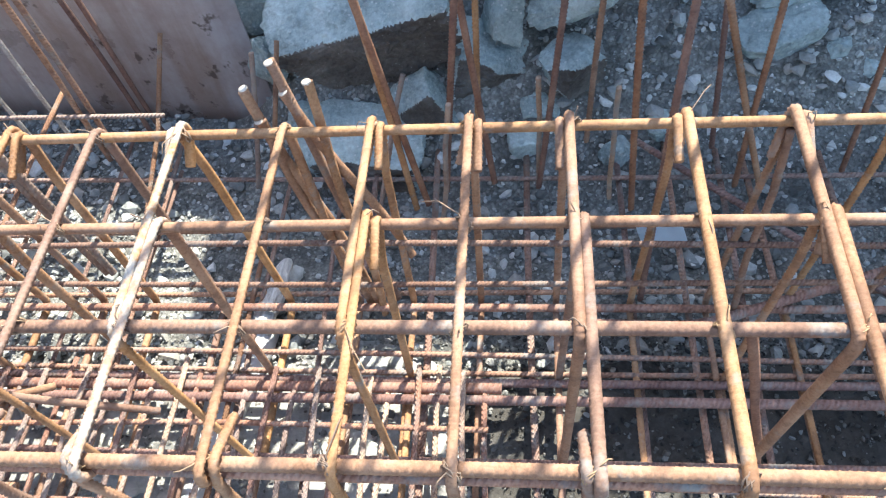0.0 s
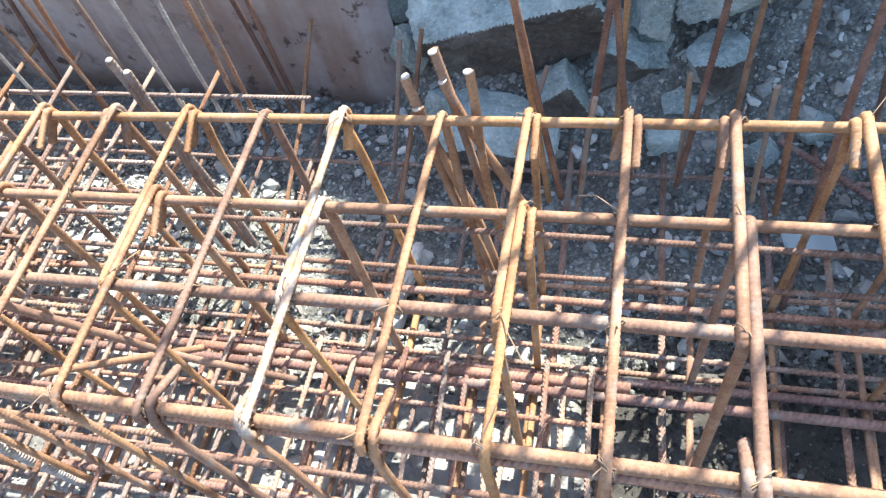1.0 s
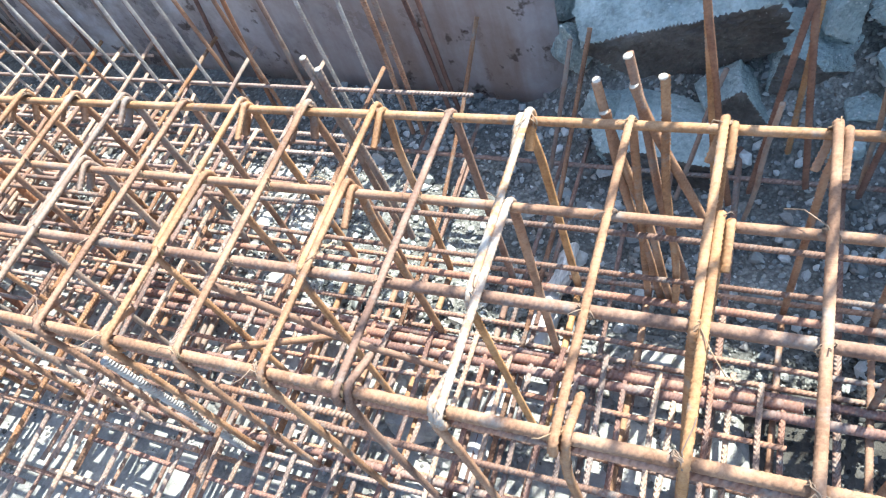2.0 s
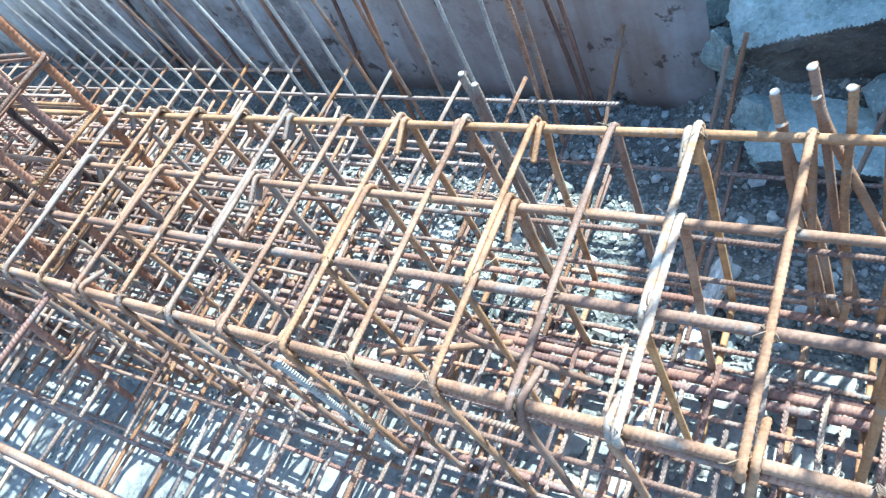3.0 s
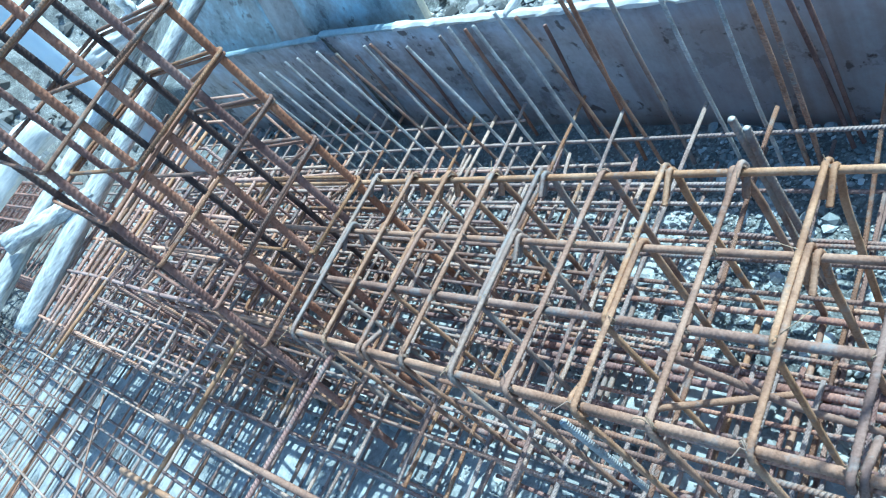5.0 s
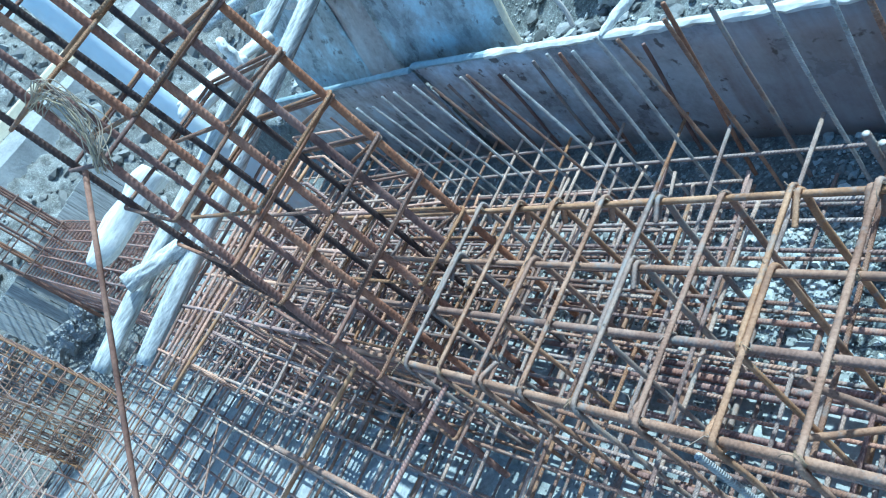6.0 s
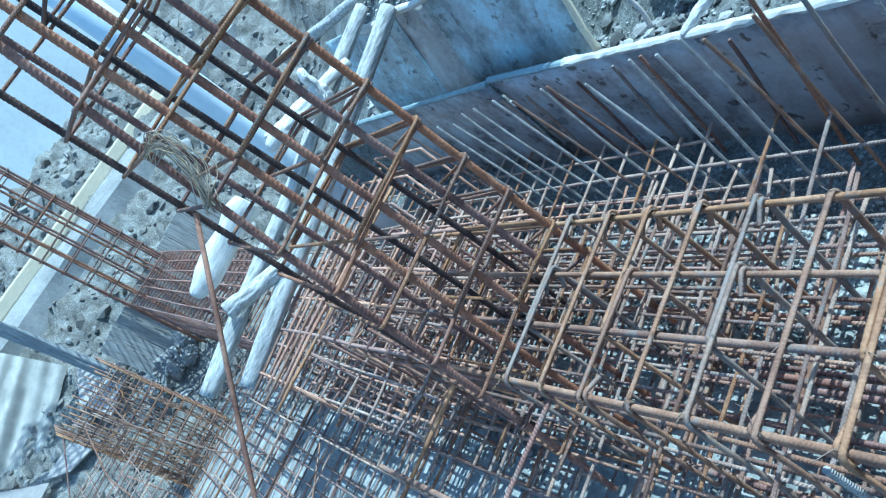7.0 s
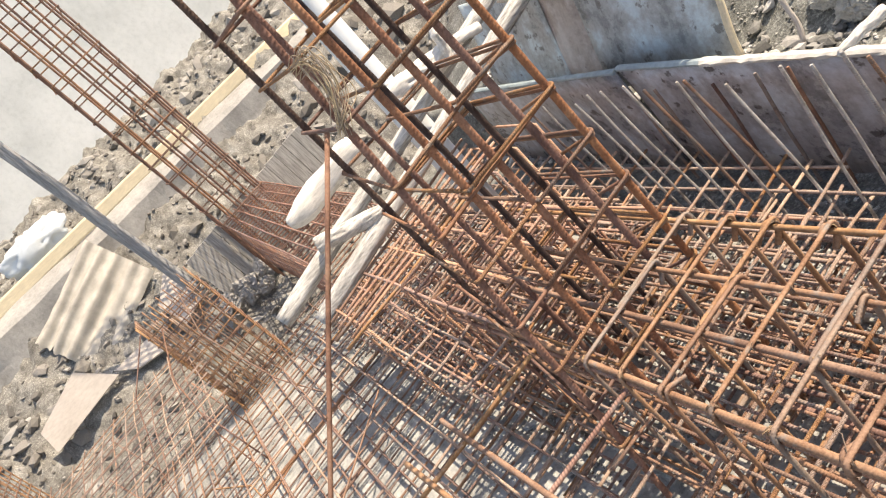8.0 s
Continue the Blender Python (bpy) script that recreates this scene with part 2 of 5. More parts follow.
def plain(name, colour, rough=0.5, grain=30.0, vary=0.25, stretch=(1, 1, 1), depth=0.001):
    m, n, l, p = material(name)
    coords = n.new("ShaderNodeTexCoord").outputs["Object"]
    mp = n.new("ShaderNodeMapping")
    mp.inputs["Scale"].default_value = stretch
    l.new(coords, mp.inputs["Vector"])
    a = noise_tex(n, l, mp.outputs[0], grain, 7.0, 0.65)
    b = noise_tex(n, l, coords, 5.0, 4.0, 0.6)
    col = ramp(n, l, a, [(0.25, tuple(v * (1 - vary) for v in colour)), (0.75, tuple(min(1, v * (1 + vary)) for v in colour))])
    col = mix(n, l, ramp(n, l, b, [(0.35, (0.25, 0.25, 0.25)), (0.65, (0, 0, 0))]), col, tuple(0.6 * v for v in colour))
    l.new(col, p.inputs["Base Color"])
    p.inputs["Roughness"].default_value = rough
    bump(n, l, a, p, 0.5, depth)
    return m


PVC_BLUE = plain("pale_blue_pvc", (0.80, 0.85, 0.88), 0.32, 6.0, 0.06)
PVC_GREY = plain("grey_pvc", (0.50, 0.52, 0.53), 0.4, 8.0, 0.10)
WOOD_POLE = plain("weathered_pole_wood", (0.50, 0.49, 0.465), 0.9, 13.0, 0.8, (7, 0.7, 7), 0.008)
WOOD_PALE = plain("pale_sawn_wood", (0.74, 0.715, 0.665), 0.85, 16.0, 0.35, (5, 0.8, 5), 0.005)
TRUNK = plain("dark_grey_trunk", (0.33, 0.34, 0.35), 0.85, 14.0, 0.5, (6, 6, 0.7), 0.006)
WOOD_UPRIGHT = plain("grey_upright_boards", (0.38, 0.37, 0.35), 0.9, 14.0, 0.55, (1, 6, 0.5), 0.004)
BOARD = plain("yellow_formwork_board", (0.76, 0.66, 0.47), 0.75, 16.0, 0.15, (6, 1, 6), 0.002)
PLY = plain("plywood_scrap", (0.48, 0.44, 0.40), 0.8, 18.0, 0.15, (3, 1, 3), 0.002)
SHEET = plain("cream_corrugated_sheet", (0.46, 0.435, 0.385), 0.5, 6.0, 0.35)
PAPER = plain("pale_blue_paper", (0.62, 0.72, 0.78), 0.7, 10.0, 0.05)
BAG = plain("white_plastic_bag", (0.62, 0.68, 0.73), 0.45, 9.0, 0.10)
CUT = plain("cut_steel_face", (0.58, 0.52, 0.44), 0.5, 60.0, 0.2)
MORTAR = plain("pale_mortar_crust", (0.62, 0.60, 0.55), 0.9, 25.0, 0.25, (1, 1, 1), 0.006)
EDGE_BLUE = plain("blue_grey_edge_paint", (0.30, 0.37, 0.40), 0.6, 20.0, 0.3, (1, 1, 1), 0.003)
WHITE_PAINT = rust("whitewashed_bar", (0.24, 0.11, 0.045), (0.47, 0.26, 0.125), (0.62, 0.42, 0.25))


def whitewash(m):
    """White paint slopped on the upper face of a bar, with bare patches."""
    n, l = m.node_tree.nodes, m.node_tree.links
    p = n["Principled BSDF"]
    coords = n.new("ShaderNodeTexCoord").outputs["Object"]
    sep = n.new("ShaderNodeSeparateXYZ")
    l.new(coords, sep.inputs[0])
    mr = n.new("ShaderNodeMapRange")
    mr.inputs["From Min"].default_value, mr.inputs["From Max"].default_value = -0.03, -0.008
    l.new(sep.outputs[2], mr.inputs["Value"])
    patch = ramp(n, l, noise_tex(n, l, coords, 35.0, 6.0, 0.7), [(0.41, (0.05, 0.05, 0.05)), (0.60, (0.92, 0.92, 0.92))])
    f = mix(n, l, 1.0, mr.outputs[0], patch, "MULTIPLY")
    old = p.inputs["Base Color"].links[0].from_socket
    l.new(mix(n, l, f, old, (0.40, 0.39, 0.36)), p.inputs["Base Color"])


whitewash(WHITE_PAINT)


# ---- builders ----
def link_mesh(name, verts, faces, mat, parent=None, label="", smooth=True, uvs=None):
    me = bpy.data.meshes.new(name)
    me.from_pydata(verts, [], faces)
    if uvs is not None:
        uv = me.uv_layers.new(name="UVMap")
        idx = np.empty(len(me.loops), dtype=np.int32)
        me.loops.foreach_get("vertex_index", idx)
        uv.data.foreach_set("uv", np.asarray(uvs, dtype=np.float32)[idx].ravel())
    me.polygons.foreach_set("use_smooth", [smooth] * len(me.polygons))
    me.materials.append(mat)
    me.update()
    return hang(new(name, me), parent, label)


def hang(ob, parent=None, label=""):
    if parent is not None:
        ob.parent = parent
        # parts of a part share the world's origin with it
        at = parent.location if parent.parent is None else Vector((0, 0, 0))
        ob.matrix_parent_inverse = Matrix.Translation(-at)
    if label:
        ob["label"] = label
    return ob


def thing(name, at, label, category, group="", kind=""):
    ob = new(name)
    ob.empty_display_size = 0.05
    ob.location = at
    return tagged(ob, label, category, group, kind)


def part(name, bm, mat, parent=None, label="", smooth=False):
    me = bpy.data.meshes.new(name)
    bm.to_mesh(me)
    bm.free()
    me.polygons.foreach_set("use_smooth", [smooth] * len(me.polygons))
    me.materials.append(mat)
    return hang(new(name, me), parent, label)


def fillet(points, radius, closed=False, steps=5):
    """Rounds the corners of a polyline."""
    pts = [Vector(p) for p in points]
    out = []
    n = len(pts)
    for i, p in enumerate(pts):
        if not closed and i in (0, n - 1):
            out.append(p)
            continue
        a, b = pts[i - 1] - p, pts[(i + 1) % n] - p
        r = min(radius, 0.45 * a.length, 0.45 * b.length)
        s, e = p + a.normalized() * r, p + b.normalized() * r
        for k in range(steps + 1):
            t = k / steps
            out.append(s * (1 - t) ** 2 + p * (2 * t * (1 - t)) + e * t ** 2)
    if closed:
        out.append(out[0].copy())
    return out


def sway(a, b, amount, seed, n=8):
    """A nearly straight line from a to b, slightly bent."""
    rng = random.Random(seed)
    a, b = Vector(a), Vector(b)
    d = (b - a).normalized()
    u = d.orthogonal().normalized()
    v = d.cross(u)
    ph = [rng.uniform(0, 6.28) for _ in range(4)]
    out = []
    for i in range(n + 1):
        t = i / n
        out.append(a.lerp(b, t) + u * amount * math.sin(2.2 * t * math.pi + ph[0]) * 0.7 + v * amount * math.sin(3.1 * t * math.pi + ph[1]) * 0.7)
    return out


def tube(points, r, sides=8, step=0.0, rib=0.0, height=0.0, ridge=True):
    """Vertices, faces and uvs of a bar along a polyline. rib: pitch of ribs in metres, height: how proud they are."""
    p = np.array([tuple(q) for q in points], float)
    seg = np.linalg.norm(np.diff(p, axis=0), axis=1)
    keep = np.r_[True, seg > 1e-6]
    p = p[keep]
    seg = np.linalg.norm(np.diff(p, axis=0), axis=1)
    s = np.r_[0, np.cumsum(seg)]
    if step:
        m = max(2, int(s[-1] / step) + 1)
        t = np.linspace(0, s[-1], m)
        p = np.stack([np.interp(t, s, p[:, k]) for k in range(3)], 1)
        s = t
    tan = np.gradient(p, axis=0)
    tan /= np.linalg.norm(tan, axis=1)[:, None]
    nrm = np.empty_like(p)
    q = Vector(tan[0]).orthogonal().normalized()
    nrm[0] = q
    for i in range(1, len(p)):
        v = nrm[i - 1] - tan[i] * np.dot(nrm[i - 1], tan[i])
        nrm[i] = v / max(1e-9, np.linalg.norm(v))
    bi = np.cross(tan, nrm)
    th = np.arange(sides) * 2 * np.pi / sides
    rad = np.full((len(p), sides), r)
    if rib:
        side = np.sign(np.sin(th))[None, :]
        phase = (s[:, None] / rib + side * th[None, :] / np.pi * 1.7) % 1.0
        bumpy = np.clip(3.2 * np.cos(2 * np.pi * phase) - 1.9, 0, 1)
        bumpy *= np.clip(np.abs(np.sin(th))[None, :] * 2.2, 0, 1)
        if ridge:
            bumpy = np.maximum(bumpy, (np.abs(np.sin(th)) < 0.2)[None, :] * 1.15)
        rad = rad * (1 - 0.10 * np.abs(np.sin(th)) ** 3)[None, :] + height * bumpy
    v = p[:, None, :] + rad[:, :, None] * (np.cos(th)[None, :, None] * nrm[:, None, :] + np.sin(th)[None, :, None] * bi[:, None, :])
    k = len(p)
    i, j = np.meshgrid(np.arange(k - 1), np.arange(sides), indexing="ij")
    j2 = (j + 1) % sides
    f = np.stack([i * sides + j, i * sides + j2, (i + 1) * sides + j2, (i + 1) * sides + j], -1).reshape(-1, 4)
    faces = f.tolist() + [list(range(sides))[::-1], list(range((k - 1) * sides, k * sides))]
    uv = np.stack(np.broadcast_arrays(s[:, None], th[None, :] / (2 * np.pi)), -1).reshape(-1, 2)
    return v.reshape(-1, 3).tolist(), faces, uv


def bar(name, points, r, mat, parent=None, label="", sides=7, step=0.0, rib=0.0, height=0.0):
    v, f, uv = tube(points, r, sides, step, rib, height)
    return link_mesh(name, v, f, mat, parent, label, True, uv)


def wire_knot(at, axis, rng, size=0.0125, turns=5, tail=0.022):
    """Verts and faces of one wire tie round a crossing: two loops and twisted tails."""
    at = Vector(at)
    pts = []
    u = Vector((1, 1 if axis else -1, 0)).normalized()
    w = Vector((0, 0, 1))
    side = Vector((-u.y, u.x, 0))
    for k in range(turns * 9 + 1):
        a = k / 9 * 2 * math.pi
        pts.append(at + u * math.cos(a) * size * rng.uniform(0.9, 1.2) + w * (math.sin(a) * size * rng.uniform(0.8, 1.05)) + side * rng.uniform(-0.005, 0.005))
    out = Vector((rng.uniform(-1, 1), rng.uniform(-1, 1), 0)).normalized()
    long = rng.choice((0.4, 0.6, 0.8, 1.0, 1.0, 1.3, 2.6)) * tail
    pts.append(at + out * 0.008 + w * (size + 0.003))
    pts.append(at + out * (0.008 + long * 0.6) + w * (size + 0.004 + rng.uniform(0, 0.008)))
    pts.append(at + out * (0.006 + long) + side * rng.uniform(-0.3, 0.3) * long + w * (size + rng.uniform(-0.004, 0.012)))
    v, f, _ = tube(pts, 0.0010, 4)
    return v, f


def join(chunks):
    verts, faces = [], []
    for v, f in chunks:
        o = len(verts)
        verts += v
        faces += [[i + o for i in q] for q in f]
    return verts, faces


def box(bm, x0, x1, y0, y1, z0, z1):
    r = bmesh.ops.create_cube(bm, size=1)
    bmesh.ops.transform(bm, verts=r["verts"], matrix=Matrix.Translation(((x0 + x1) / 2, (y0 + y1) / 2, (z0 + z1) / 2)) @ Matrix.Diagonal((x1 - x0, y1 - y0, z1 - z0, 1)))
    return r["verts"]


def rock_mesh(bm, at, size, seed, detail=3, rough=0.28, flat=0.0):
    """An angular stone: a ball cut by random planes, then roughened."""
    rng = random.Random(seed)
    r = bmesh.ops.create_icosphere(bm, subdivisions=detail, radius=1.0)
    cuts = []
    for _ in range(11):
        d = Vector((rng.gauss(0, 1), rng.gauss(0, 1), rng.gauss(0, 1))).normalized()
        cuts.append((d, rng.uniform(0.50, 0.85)))
    off = Vector((rng.uniform(0, 90), rng.uniform(0, 90), rng.uniform(0, 90)))
    turn = Euler((rng.uniform(-0.4, 0.4), rng.uniform(-0.4, 0.4), rng.uniform(0, 6.28))).to_matrix()
    for v in r["verts"]:
        c = v.co.copy()
        for d, h in cuts:
            e = c.dot(d) - h
            if e > 0:
                c -= d * e
        c *= 1 + rough * (0.40 * noise.noise(c * 1.7 + off) + 0.34 * noise.noise(c * 5.0 + off) + 0.20 * noise.noise(c * 12.0 + off) + 0.12 * noise.noise(c * 26.0 + off) + 0.08 * noise.noise(c * 50.0 + off))
        c = turn @ c
        v.co = Vector((c.x * size[0], c.y * size[1], c.z * size[2])) + Vector(at)
    return r["verts"]


# ---- ground ----
def step01(a, b, t):
    t = min(1.0, max(0.0, (t - a) / (b - a)))
    return t * t * (3 - 2 * t)


def plate_y(x):
    return 1.80 + (-0.15 - x) * 0.083


def ground_z(x, y):
    z = -0.655
    # rocky bank beyond the open side of the pit
    right = step01(-0.30, 0.0, x)
    # unseen crest, added at heights that throw shade over the pit floor
    crest = -0.10 + 1.06 * step01(-0.02, 0.16, x) + 0.52 * step01(1.08, 1.20, x)
    z_bank = -0.655 + max(0.0, min(y, 1.85) - 1.52) * 0.75
    z_bank += (crest - z_bank) * step01(1.90, 2.12, y) + max(0.0, y - 2.12) * 0.10
    # backfill behind the steel sheets
    fill = step01(0.02, 0.10, y - plate_y(x))
    z_fill = -0.655 + fill * 0.36 + max(0.0, y - plate_y(x) - 0.35) * 0.62
    z_fill = min(z_fill, 2.6)
    z = z_bank * right + z_fill * (1 - right) if y > 1.4 else z
    # bank at the far end
    far = max(0.0, -5.85 - x)
    z = max(z, -0.655 + min(far, 1.55) * 0.87 + 0.31 * step01(-7.5, -7.7, x) + min(max(0.0, far - 2.0), 1.5) * 0.45)
    k = 0.03 + 0.07 * min(1, max(0, z + 0.6))
    q = Vector((x, y, 0.0))
    z += k * noise.noise(q * 2.1) + 0.5 * k * noise.noise(q * 6.0) + 0.008 * noise.noise(q * 19.0)
    lump = step01(-5.7, -6.3, x)
    if lump:
        z += lump * (0.06 * noise.noise(q * 4.0 + Vector((3, 0, 1))) + 0.035 * (noise.cell(q * 11.0 + Vector((0.7 * noise.noise(q * 6.0), 0.7 * noise.noise(q * 7.0), 0))) - 0.5) + 0.035 * noise.noise(q * 9.0) + 0.022 * abs(noise.noise(q * 17.0)))
    return z


def build_ground():
    xs = np.r_[-400, -150, -60, -30, -18, -13, np.arange(-9.6, -5.5, 0.045), np.arange(-5.5, -1.0, 0.07), np.arange(-1.0, 1.7, 0.035), np.arange(1.7, 4.0, 0.15), 5, 7, 11, 20, 60, 150, 400]
    ys = np.r_[-400, -150, -60, -30, -15, -8, -5, np.arange(-3.5, 0.3, 0.05), np.arange(0.3, 2.5, 0.035), np.arange(2.5, 5.0, 0.07), 5.5, 6.5, 9, 15, 30, 60, 150, 400]
    verts = [(x, y, ground_z(x, y)) for x in xs for y in ys]
    n = len(ys)
    i, j = np.meshgrid(np.arange(len(xs) - 1), np.arange(n - 1), indexing="ij")
    faces = np.stack([i * n + j, (i + 1) * n + j, (i + 1) * n + j + 1, i * n + j + 1], -1).reshape(-1, 4).tolist()
    g = link_mesh("ground", verts, faces, GROUND)
    return tagged(g, "crushed grey gravel pit floor rising to rubble banks", "ground", kind="structure")


build_ground()

# ---- pale blinding slab below the mats ----
def slab_edge(x):
    """How far the blinding reaches towards the steel sheets."""
    e = 1.10 + 0.46 * step01(-0.62, -0.95, x) + 0.07 * noise.noise(Vector((x * 3, 1, 0))) + 0.04 * noise.noise(Vector((x * 9, 1, 4)))
    return e - 0.75 * step01(0.36, 0.50, x + 0.05 * noise.noise(Vector((x * 5, 6, 0))))


def slab_z(x, y):
    q = Vector((x, y, 2.0))
    return -0.612 - 0.022 * step01(0.36, 0.56, y) + 0.012 * noise.noise(q * 1.3) + 0.007 * noise.noise(q * 7) + 0.003 * noise.noise(q * 21)


def blinding():
    """A thin cast sheet with a ragged edge."""
    n, m = 120, 110
    xs, us = np.linspace(-5.8, 0.50, n), np.linspace(0, 1, m)
    verts = []
    for x in xs:
        edge = slab_edge(x)
        for u in us:
            y = -2.4 + (edge + 2.4) * u ** 0.7
            verts.append((x, y, slab_z(x, y) - 0.03 * step01(0.97, 1.0, u)))
    i, j = np.meshgrid(np.arange(n - 1), np.arange(m - 1), indexing="ij")
    faces = np.stack([i * m + j, (i + 1) * m + j, (i + 1) * m + j + 1, i * m + j + 1], -1).reshape(-1, 4).tolist()
    ring = [i * m for i in range(n)] + [(n - 1) * m + j for j in range(1, m)] + [i * m + m - 1 for i in range(n - 2, -1, -1)] + [j for j in range(m - 2, 0, -1)]
    o = len(verts)
    verts += [(verts[i][0], verts[i][1], -0.74) for i in ring]
    k = len(ring)
    faces += [[ring[q], o + q, o + (q + 1) % k, ring[(q + 1) % k]] for q in range(k)]
    return tagged(link_mesh("blinding_slab", verts, faces, BLINDING), "thin pale concrete blinding slab with stains under the mats", "concrete slab", kind="structure")


blinding()


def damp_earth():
    """A ragged-edged earth skin beside the slab, shade put into its dark colour."""
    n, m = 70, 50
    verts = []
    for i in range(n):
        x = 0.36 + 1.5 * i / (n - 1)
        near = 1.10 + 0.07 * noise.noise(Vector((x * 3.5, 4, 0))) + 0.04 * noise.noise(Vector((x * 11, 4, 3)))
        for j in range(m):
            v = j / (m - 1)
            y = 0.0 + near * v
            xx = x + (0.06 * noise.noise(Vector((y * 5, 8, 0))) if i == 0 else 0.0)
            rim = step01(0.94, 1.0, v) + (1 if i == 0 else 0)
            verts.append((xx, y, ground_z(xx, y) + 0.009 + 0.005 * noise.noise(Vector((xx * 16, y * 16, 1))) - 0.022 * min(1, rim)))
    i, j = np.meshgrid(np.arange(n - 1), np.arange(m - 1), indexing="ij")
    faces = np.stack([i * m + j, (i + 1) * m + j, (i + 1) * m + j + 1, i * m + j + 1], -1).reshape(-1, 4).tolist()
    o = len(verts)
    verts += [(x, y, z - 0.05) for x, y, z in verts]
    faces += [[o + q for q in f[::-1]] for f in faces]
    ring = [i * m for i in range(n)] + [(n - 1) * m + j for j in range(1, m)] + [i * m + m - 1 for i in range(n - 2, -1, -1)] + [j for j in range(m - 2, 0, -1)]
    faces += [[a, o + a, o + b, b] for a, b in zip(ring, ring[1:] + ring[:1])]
    return tagged(link_mesh("damp_earth", verts, faces, SHADE_EARTH), "earth toned dark as shade beside the pale blinding slab", "earth", kind="structure")


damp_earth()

# ---- beam cage ----
ROW_Y = {"A": 1.160, "B": 0.986, "C": 0.828, "D": 0.656}
STATION = [(-10, -1.503), (-9, -1.350), (-8, -1.205), (-7, -1.050), (-6, -0.898), (-5, -0.735), (-4, -0.585), (-3, -0.438), (-2, -0.285),
           (-1, -0.146), (0, 0.0), (1, 0.158), (2, 0.300), (3, 0.441), (4, 0.592), (5, 0.752), (6, 0.905), (7, 1.06), (8, 1.21)]
RB, RS = 0.0080, 0.0066       # radii of the long bars and of the stirrups
DEPTH = 0.575
beam = thing("beam_cage", (-0.1, 0.9, -0.6), "rusty orange steel beam cage of long bars and stirrups", "rebar cage")
for k, (row, y) in enumerate(ROW_Y.items()):
    top = -0.002 - RS - RB
    m = RUST if row in "AB" else RUST_RIB
    bar("long_bar", sway((-2.55, y, top), (1.75, y + 0.004, top), 0.004, 10 + k, 24), {"A": 0.0068, "B": 0.0068, "C": 0.0074, "D": 0.0076}[row], RUST, beam, "", 12, 0.0017, 0.0092, 0.0010 if row in "AB" else 0.0019)
    if row == "D":
        bar("long_bar", sway((-2.4, y - 0.012, top - 0.021), (1.3, y + 0.008, top - 0.019), 0.004, 20 + k, 24), RB, RUST_RED, beam, "", 8)
for k, y in enumerate((1.15, 0.99, 0.83, 0.67)):
    bar("long_bar", sway((-2.6, y, -DEPTH + 0.022), (1.75, y, -DEPTH + 0.02), 0.006, 30 + k, 18), 0.009, RUST_RED, beam, "", 8)
for k, (y, z) in enumerate(((1.145, -0.29), (0.672, -0.29), (0.672, -0.17), (1.145, -0.42))):
    bar("long_bar", sway((-2.5, y, z), (-0.2 if z > -0.2 else 1.3, y, z - 0.02), 0.01, 40 + k, 18), 0.006, RUST_RIB, beam, "", 7)


def stirrup(x, y0, y1, mat, hook, seed, lean=0.0, wide=0.0):
    """A closed link between two rows, with the two bent tails of its hook at one top corner. hook: 1 far corner, -1 near corner."""
    rng = random.Random(seed)
    a, b = y0 - RB - RS, y1 + RB + RS
    top, bot = -0.0005, -DEPTH + rng.uniform(-0.006, 0.006)
    lx = lambda z: x + lean * z
    far, near = (b, a) if hook > 0 else (a, b)
    s = 1 if hook > 0 else -1
    tail = rng.uniform(0.062, 0.085)
    e = 2.1 * RS * (1 if rng.random() < 0.5 else -1)
    pts = [(x + e, far - s * (0.014 + tail * 0.80), top - tail * 0.35), (x + e, far - s * 0.012, top + 0.004), (x + e * 0.8, far + s * 0.001, top - 0.03), (lx(-0.1) + e * 0.2, far, -0.12), (lx(bot), far, bot),
           (lx(bot), near, bot), (x, near, top), (x, far, top + 0.003), (x - e * 0.1, far + s * 0.004, top - 0.02), (x - e * 0.5 - 0.012, far - s * 0.030, top - 0.03 - tail * 0.5)]
    return bar("stirrup", fillet(pts, 0.024, False, 4), RS - 0.0004, mat, beam, "", 10, 0.0018, 0.0088, 0.0017)


krng = random.Random(5)
for n, x in STATION:
    white = n == 0
    mt = DUSTY if n in (-10, -6) else RUST
    hook = -1 if n in (1, 2, -2, -1, -4, -5) else 1
    if n % 2 == 0:
        loop = stirrup(x - 0.006, ROW_Y["C"], ROW_Y["A"], WHITE_PAINT if white else mt, 1, 100 + n, krng.uniform(-0.03, 0.03))
        loop_near = stirrup(x + 0.007, ROW_Y["D"], ROW_Y["B"], WHITE_PAINT if white else mt, -1 if n % 4 == 0 else 1, 200 + n, krng.uniform(-0.03, 0.03))
    else:
        loop = loop_near = stirrup(x, ROW_Y["D"], ROW_Y["A"], mt, hook, 300 + n, krng.uniform(-0.03, 0.03))
    for y in ROW_Y.values():
        v, f = wire_knot((x, y, -0.008), krng.choice((0, 1)), krng)
        link_mesh("wire_tie", v, f, WIRE, loop if y > 0.9 else loop_near)

